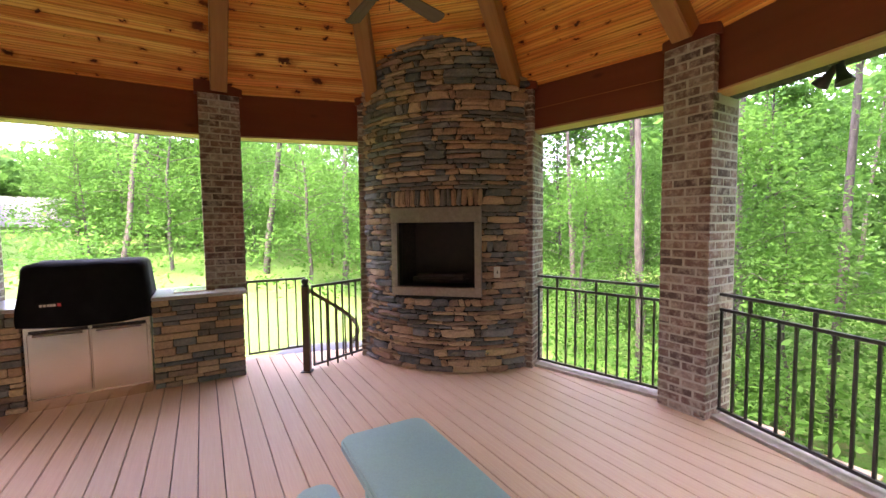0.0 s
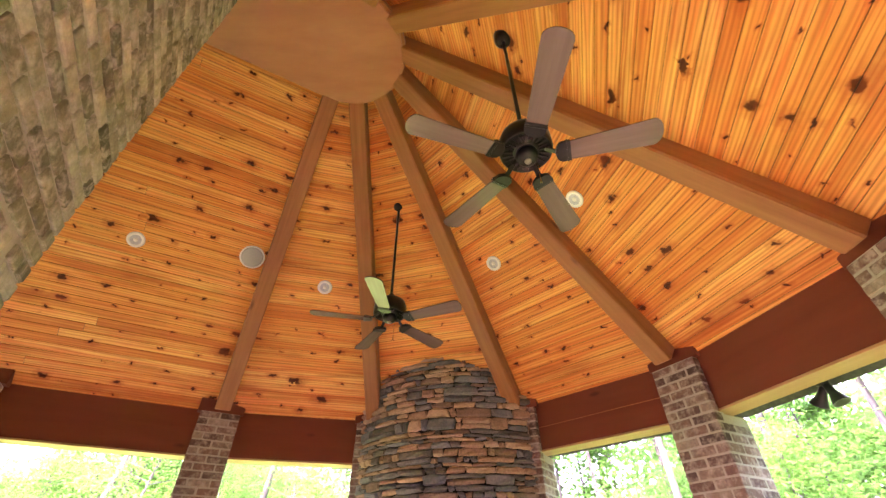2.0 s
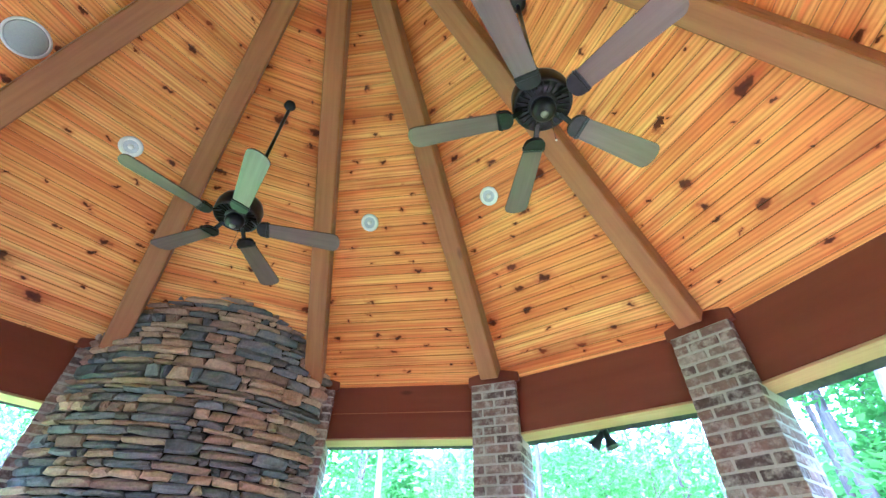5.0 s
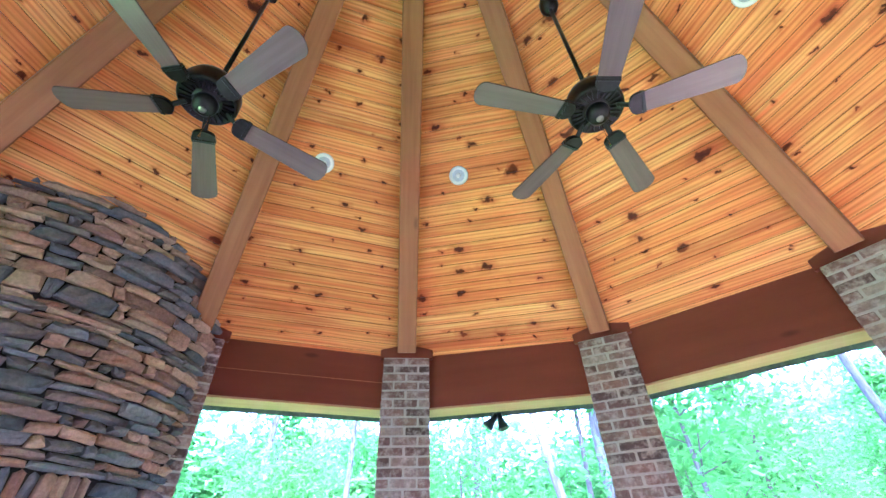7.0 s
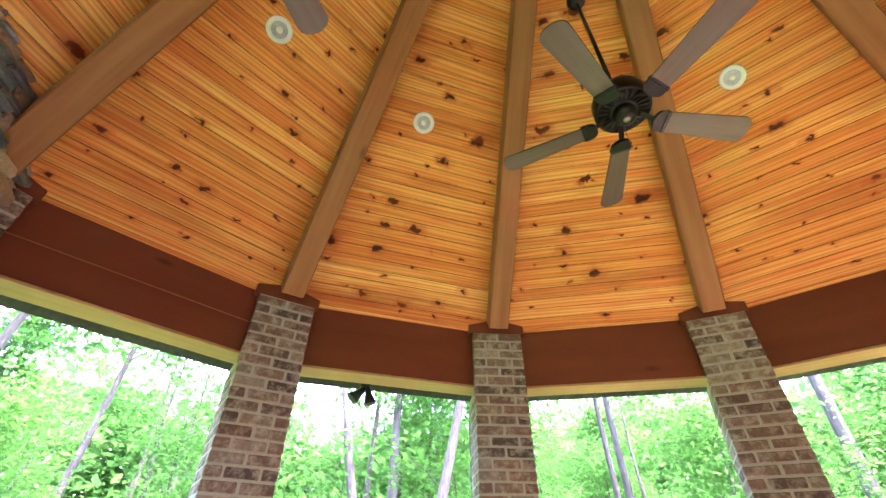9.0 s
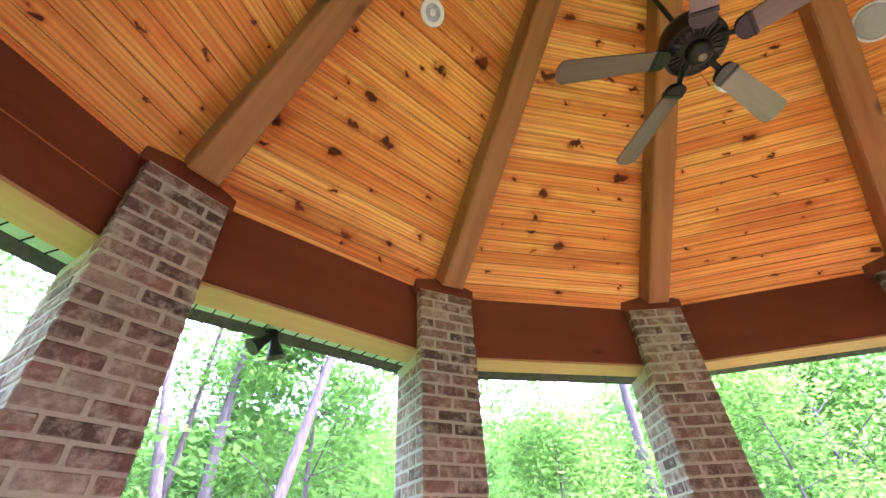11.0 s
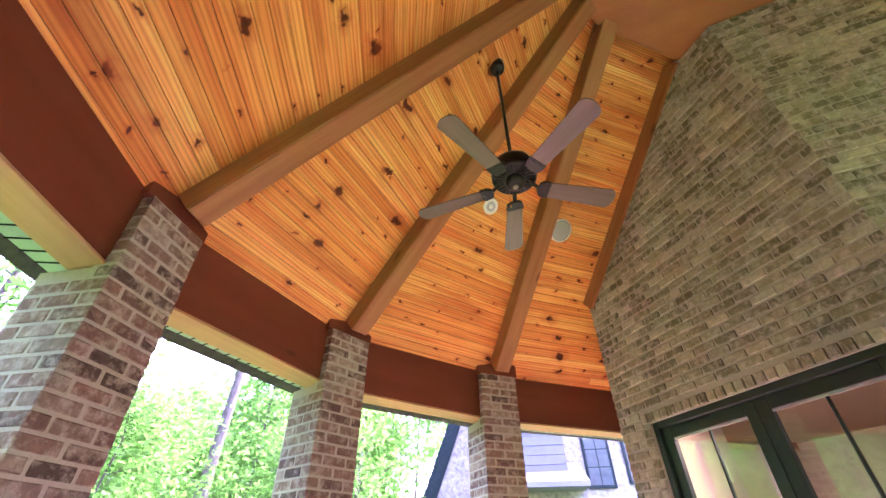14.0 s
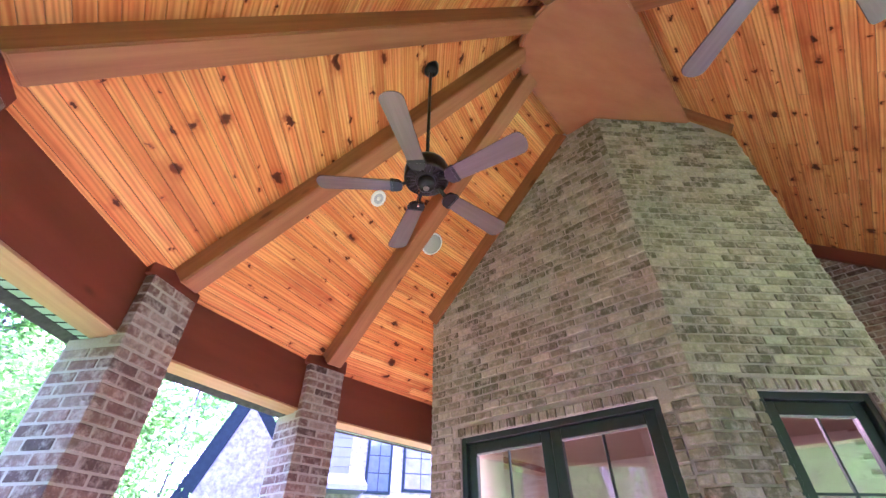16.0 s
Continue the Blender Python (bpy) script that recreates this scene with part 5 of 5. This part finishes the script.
def make_tree(seed, H, crown_from, spread, clumps, per, leaf, lean=0.0, trunk=0.16):
    rng = random.Random(seed)
    t = thing("tree", "tall woodland tree with grey trunk and bright green leaves", "tree", None, "woodland trees")
    verts, faces = [], []
    p = Vector((0, 0, -0.5))
    pts = [p]
    n = 9
    for i in range(n):
        p = p + Vector((rng.uniform(-0.12, 0.12) + lean * 0.1, rng.uniform(-0.12, 0.12), (H + 0.5) / n))
        pts.append(p)
    for i in range(n):
        tube(verts, faces, pts[i], pts[i + 1], trunk * (1 - 0.9 * i / n), trunk * (1 - 0.9 * (i + 1) / n), 9)
    ends = []
    while len(ends) < clumps:
        f = rng.uniform(crown_from, 1.0) ** 0.9
        base = pts[int(f * (n - 0.01))].lerp(pts[min(n, int(f * (n - 0.01)) + 1)], rng.random())
        a = rng.uniform(0, 2 * math.pi)
        ln = spread * (1.15 - 0.75 * abs(2 * (f - crown_from) / (1 - crown_from) - 0.75)) * rng.uniform(0.45, 1.1)
        tip = base + Vector((math.cos(a) * ln, math.sin(a) * ln, ln * rng.uniform(0.05, 0.55)))
        mid = base.lerp(tip, 0.5) + Vector((0, 0, 0.1 * ln))
        r = trunk * 0.28 * (1.1 - f * 0.8)
        tube(verts, faces, base, mid, r, r * 0.6, 5)
        tube(verts, faces, mid, tip, r * 0.6, r * 0.2, 5)
        for g in (0.45, 0.7, 0.88, 1.0):
            if len(ends) < clumps:
                q = base.lerp(tip, g) + Vector([rng.uniform(-0.35, 0.35) for _ in range(3)])
                ends.append(tuple(q))
    me = bpy.data.meshes.new("trunk")
    me.from_pydata(verts, [], faces)
    me.materials.append(M_BARK)
    smooth_mesh(me)
    part("trunk", me, None, t)
    v, fc = leaf_cloud(rng, ends, per, 0.42, leaf)
    me = bpy.data.meshes.new("crown")
    me.from_pydata(v.tolist(), [], fc.tolist())
    me.materials.append(M_LEAF)
    part("crown", me, None, t)
    return t


def forest():
    rng = random.Random(8)
    kinds = [make_tree(31, 7.5, 0.10, 2.6, 150, 64, 0.062, 0.0, 0.07), make_tree(32, 9.0, 0.16, 2.9, 150, 64, 0.066, 0.4, 0.09), make_tree(33, 6.0, 0.08, 2.3, 140, 60, 0.060, 0.0, 0.06),
             make_tree(34, 20, 0.55, 3.4, 80, 40, 0.11, -0.5, 0.19), make_tree(35, 17, 0.45, 2.8, 80, 40, 0.11, 1.6, 0.13), make_tree(36, 13, 0.08, 3.0, 190, 44, 0.12, 0.1, 0.12),
             make_tree(37, 18, 0.50, 2.6, 70, 40, 0.09, 4.2, 0.15), make_tree(38, 21, 0.46, 4.6, 150, 40, 0.13, 0.2, 0.13)]
    placed = []

    def put(ang, r, kind, sc=1.0):
        p = polar(ang, r)
        for q in placed:
            if (q - p).length < 1.5:
                return
        placed.append(p)
        m = pose(p.x, p.y, ground_z(p.x, p.y), 0, 0, rng.uniform(0, 360))
        if kind in unused:
            unused.remove(kind)
            kinds[kind].matrix_basis = m
        else:
            copy_thing(kinds[kind], m)
    unused = list(range(8))
    # leaning and upright trunks close to the deck
    for x, y, kind, turn in ((8.1, 3.4, 6, -90), (9.0, 2.0, 6, 90), (11.1, 2.8, 3, 40), (7.9, -6.5, 3, 200), (9.6, -2.6, 4, 120),
                             (6.3, -12.6, 5, 10), (5.6, -17.0, 5, 70), (7.6, -15.2, 5, 130), (4.4, -20.5, 5, 200), (8.6, -11.0, 1, 0), (6.6, -14.6, 1, 90), (3.0, -24.0, 5, 30), (7.4, -9.6, 2, 50)):
        p = Vector((x, y))
        placed.append(p)
        m = pose(x, y, ground_z(x, y), 0, 0, turn)
        if kind in unused:
            unused.remove(kind)
            kinds[kind].matrix_basis = m
        else:
            copy_thing(kinds[kind], m)
    # near trees round the open bays
    # Kind 7: tall crowns above the view, added to block sky light.
    for ang, r, kind in ((-22, 14.5, 7), (9, 15.0, 7), (38, 14.0, 7), (57, 13.0, 7), (-48, 13.0, 1), (-53, 12.5, 0), (-57, 14.5, 5), (-61, 18.0, 5), (-50, 17.5, 5), (-55, 20.0, 5), (-64, 24.0, 5), (6, 11.5, 0), (24, 11.5, 1), (40, 12.0, 2), (54, 12.5, 0), (-8, 10.5, 2), (-20, 10.0, 1), (-33, 9.6, 0), (-42, 10.2, 2), (66, 13.5, 2),
                         (60, 12.5, 3), (12, 10.5, 4), (-13, 11.0, 3), (-27, 12.0, 4), (35, 12.5, 4), (21, 14.0, 3), (47, 15.0, 3), (3, 13.0, 5),
                         (96, 14.5, 1), (102, 16.5, 6), (107, 16.0, 1), (113, 18.0, 6), (116, 20.0, 1), (124, 19.0, 1), (129, 22.0, 6), (97, 20.0, 5), (88, 18.0, 5), (104, 21.0, 0)):
        put(ang, r, kind)
    while len(placed) < 132:
        ang = rng.uniform(-62, 152)
        left = ang > 75
        near = 22 if left else 10
        r = rng.uniform(near, near + (14 if left else 22))
        if left and 133 < ang < 141 and r < 38:
            continue
        put(ang, r, rng.choice((1, 1, 5, 0, 2)) if left else rng.choice((0, 1, 2, 0, 1, 3, 4, 5)))


forest()


def undergrowth():
    """Leafy shrubs below the deck and the far edge of the woods, beyond counting."""
    rng = random.Random(77)
    cent = []
    for _ in range(1500):
        ang = rng.uniform(-62, 152)
        near = 6.5 if ang < 66 else 13
        r = rng.uniform(near, near + 24)
        p = polar(ang, r)
        cent.append((p.x, p.y, ground_z(p.x, p.y) + rng.uniform(0.1, 2.2)))
    v, fc = leaf_cloud(rng, cent, 40, 0.55, 0.10)
    me = bpy.data.meshes.new("undergrowth")
    me.from_pydata(v.tolist(), [], fc.tolist())
    me.materials.append(M_LEAF)
    tagged(new("undergrowth", me), "dense green shrubs and saplings under the trees", "shrubs", kind="stuff")
    cent = []
    for _ in range(6400):
        ang = rng.uniform(-70, 165)
        r = rng.uniform(36, 56)
        if 131 < ang < 142:
            r += 14
        p = polar(ang, r)
        top = (14.5 if ang < 66 else 7.5) + 4.5 * noise.noise(Vector((p.x * 0.08, p.y * 0.08, 3)))
        cent.append((p.x, p.y, ground_z(p.x, p.y) + top * rng.random() ** 0.8))
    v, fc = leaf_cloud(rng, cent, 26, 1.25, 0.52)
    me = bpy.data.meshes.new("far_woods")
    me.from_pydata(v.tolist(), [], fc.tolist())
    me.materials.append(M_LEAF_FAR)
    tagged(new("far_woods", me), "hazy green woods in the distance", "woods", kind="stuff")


undergrowth()


# ---------------- house wing seen past the last columns ----------------
def house_wing():
    w = thing("house_wing", "white stone house wing with steep gable and dark fascia", "house", pose(0, -9.6, 0))
    part("wall", box(-9.0, 1.5, -0.4, 0.0, -4.0, 7.5), M_WINGSTONE, w)
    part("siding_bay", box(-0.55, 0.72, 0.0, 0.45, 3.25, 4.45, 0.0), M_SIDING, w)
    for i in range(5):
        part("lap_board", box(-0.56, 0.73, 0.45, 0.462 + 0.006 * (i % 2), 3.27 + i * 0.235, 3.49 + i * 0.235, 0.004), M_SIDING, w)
    part("bay_cap", box(-0.62, 0.80, -0.02, 0.56, 4.46, 4.62, 0.01), M_CREAM, w, "orange stained cap board")
    bm = bmesh.new()
    pts = [(-1.0, 0.95, 3.06), (1.0, 0.95, 3.06), (0.85, 0.0, 3.62), (-0.85, 0.0, 3.62), (-1.0, 0.95, 2.94), (1.0, 0.95, 2.94), (0.95, 0.0, 2.94), (-0.95, 0.0, 2.94)]
    vs = [bm.verts.new(p) for p in pts]
    for f in ((0, 1, 2, 3), (0, 4, 5, 1), (1, 5, 6, 2), (0, 3, 7, 4), (4, 7, 6, 5)):
        bm.faces.new([vs[i] for i in f])
    bmesh.ops.recalc_face_normals(bm, faces=bm.faces)
    part("metal_roof", bm, M_LANDING, w, "grey metal shed roof over the bay")
    for x0, x1, z0, z1 in ((-1.78, -1.06, 2.97, 4.40), (-3.15, -2.10, 3.05, 4.35), (-1.9, -1.1, 0.6, 2.2), (-0.5, 0.5, 0.4, 2.4)):
        win = part("window", box(x0, x1, 0.0, 0.05, z0, z1, 0.006), M_FASCIA, w)
        cols, rows = 2, 3
        for i in range(cols):
            for j in range(rows):
                a0, a1 = x0 + 0.06 + (x1 - x0 - 0.12) * i / cols + 0.012, x0 + 0.06 + (x1 - x0 - 0.12) * (i + 1) / cols - 0.012
                b0, b1 = z0 + 0.06 + (z1 - z0 - 0.12) * j / rows + 0.012, z0 + 0.06 + (z1 - z0 - 0.12) * (j + 1) / rows - 0.012
                part("pane", box(a0, a1, 0.05, 0.056, b0, b1), M_DARKGLASS, win)
    part("light_fixture", lathe([(0.0, 0.0), (0.10, 0.02), (0.13, 0.20), (0.06, 0.24), (0.0, 0.25)], 12), M_FASCIA, w, m=pose(-0.1, 0.2, 2.3))
    gp = [(2.43, 5.45), (4.3, 0.6), (4.3, -4.0), (0.0, -4.0), (0.0, 2.4)]
    g = prism(gp, 0.0, 0.35)
    bmesh.ops.transform(g, matrix=pose(0, -1.3, 0, 90, 0, 0), verts=g.verts)
    part("gable_wall", g, M_WINGSTONE, w)
    for (xa, za), (xb, zb), mat in (((2.43, 5.62), (4.5, 0.25), M_FASCIA), ((2.43, 5.62), (-0.2, 2.28), M_FASCIA)):
        m = along((xa, -1.45, za), (xb, -1.45, zb), (0, 1, 0))
        ln = math.hypot(xb - xa, zb - za)
        part("rake_board", box(0, ln, -0.2, 0.2, *((-0.28, 0.22) if xb > xa else (-0.10, 0.12)), 0.01, m), mat, w)
    n = thing("neighbour_house", "distant white house with grey roof beyond the lawn", "house", pose(*polar(137, 38.0), 0, 0, 0, 137))
    gz = -1.2
    part("wall", box(0, 6, -6.0, 6.0, gz - 2, gz + 3.0), M_WINGSTONE, n)
    bm = bmesh.new()
    vs = [bm.verts.new(p) for p in ((-0.5, -6.5, gz + 3.0), (-0.5, 6.5, gz + 3.0), (6.5, 6.5, gz + 3.0), (6.5, -6.5, gz + 3.0), (3, -4.5, gz + 5.2), (3, 4.5, gz + 5.2))]
    for f in ((0, 1, 5, 4), (3, 4, 5, 2), (0, 4, 3), (1, 2, 5), (0, 3, 2, 1)):
        bm.faces.new([vs[i] for i in f])
    bmesh.ops.recalc_face_normals(bm, faces=bm.faces)
    part("roof", bm, M_LANDING, n)
    for y in (-4.2, -1.4, 1.4, 4.2):
        part("window", box(-0.06, 0.0, y - 0.5, y + 0.5, gz + 1.0, gz + 2.4, 0.01), M_DARKGLASS, n)
    part("base_wall", box(-0.8, -0.2, -7, 7, gz - 2.0, gz + 0.2), M_CREAM, n, "tan retaining wall")


house_wing()


def end_wall():
    """The house wall that closes the porch's inner end."""
    o = Vector((OX, OY)) - ax * 4.57
    a, b = o + an * 3.75, o - an * 3.75
    m = along((b.x, b.y, 0), (a.x, a.y, 0))
    w = thing("wall_end", "red-brown brick house wall closing the porch", "wall", m, kind="structure")
    part("mortar_bed", box(0, 7.5, 0.012, 0.25, 0, 6.3), M_MORTAR, w)
    rng = random.Random(51)
    verts, faces = [], []
    c = 30
    while c < 66:
        z = (c + 0.5) * COURSE
        s0 = 4.3 - (0.1 if c % 2 else 0)
        while s0 < 7.3:
            i = len(verts)
            for yy, e in ((0.014, 0.0), (0.0, 0.003)):
                verts += [(s0 + e, yy, z - BH / 2 + e), (s0 + BL - e, yy, z - BH / 2 + e), (s0 + BL - e, yy, z + BH / 2 - e), (s0 + e, yy, z + BH / 2 - e)]
            for r in range(4):
                faces.append((i + r, i + (r + 1) % 4, i + 4 + (r + 1) % 4, i + 4 + r))
            faces.append((i + 4, i + 5, i + 6, i + 7))
            s0 += BL + JT
        c += 1
    me = bpy.data.meshes.new("brickwork")
    me.from_pydata(verts, [], faces)
    me.materials.append(M_BRICK_END)
    part("brickwork", me, None, w)["kind"] = "stuff"
    q0, q1 = o + an * 0.9 + ax * 0.03, o + an * 3.3 + ax * 0.03
    mm = along((q0.x, q0.y, ceil_z(q0.x, q0.y) - 0.09), (q1.x, q1.y, ceil_z(q1.x, q1.y) - 0.09))
    tagged(part("trim_3", box(0, (q1 - q0).length * 1.32, -0.03, 0.03, -0.1, 0.08, 0.004), M_BEAM, m=mm), "red-brown trim board where ceiling meets end wall", "trim", kind="structure")


end_wall()


# ---------------- bricks last ----------------
for k in (-2, -1, 0, 1, 2, 3):
    build_column(0.0, 100 + k, column_pose(30 * k))
build_column(0.91, 104, column_pose(120))
build_column(0.91, 105, pose(p0_at.x, p0_at.y, 0, 0, 0, 120))
house_wall("wall_door_bay", C1, C2, [DOOR], 0.22, "olive-brown brick house wall around glazed double doors", 41, lambda c: abs(c[2] - 3.2))
house_wall("wall_window_bay", C2, C3, [WIN], 0.22, "olive-brown brick house wall with a tall window", 42, lambda c: abs(c[2] - 3.4), 0.22)
glazed_opening("door_1", C1, C2, DOOR, 2, (2, 4), "dark green glazed double doors, closed", "door")
glazed_opening("window_1", C2, C3, WIN, 1, (2, 4), "dark green framed tall window", "window")
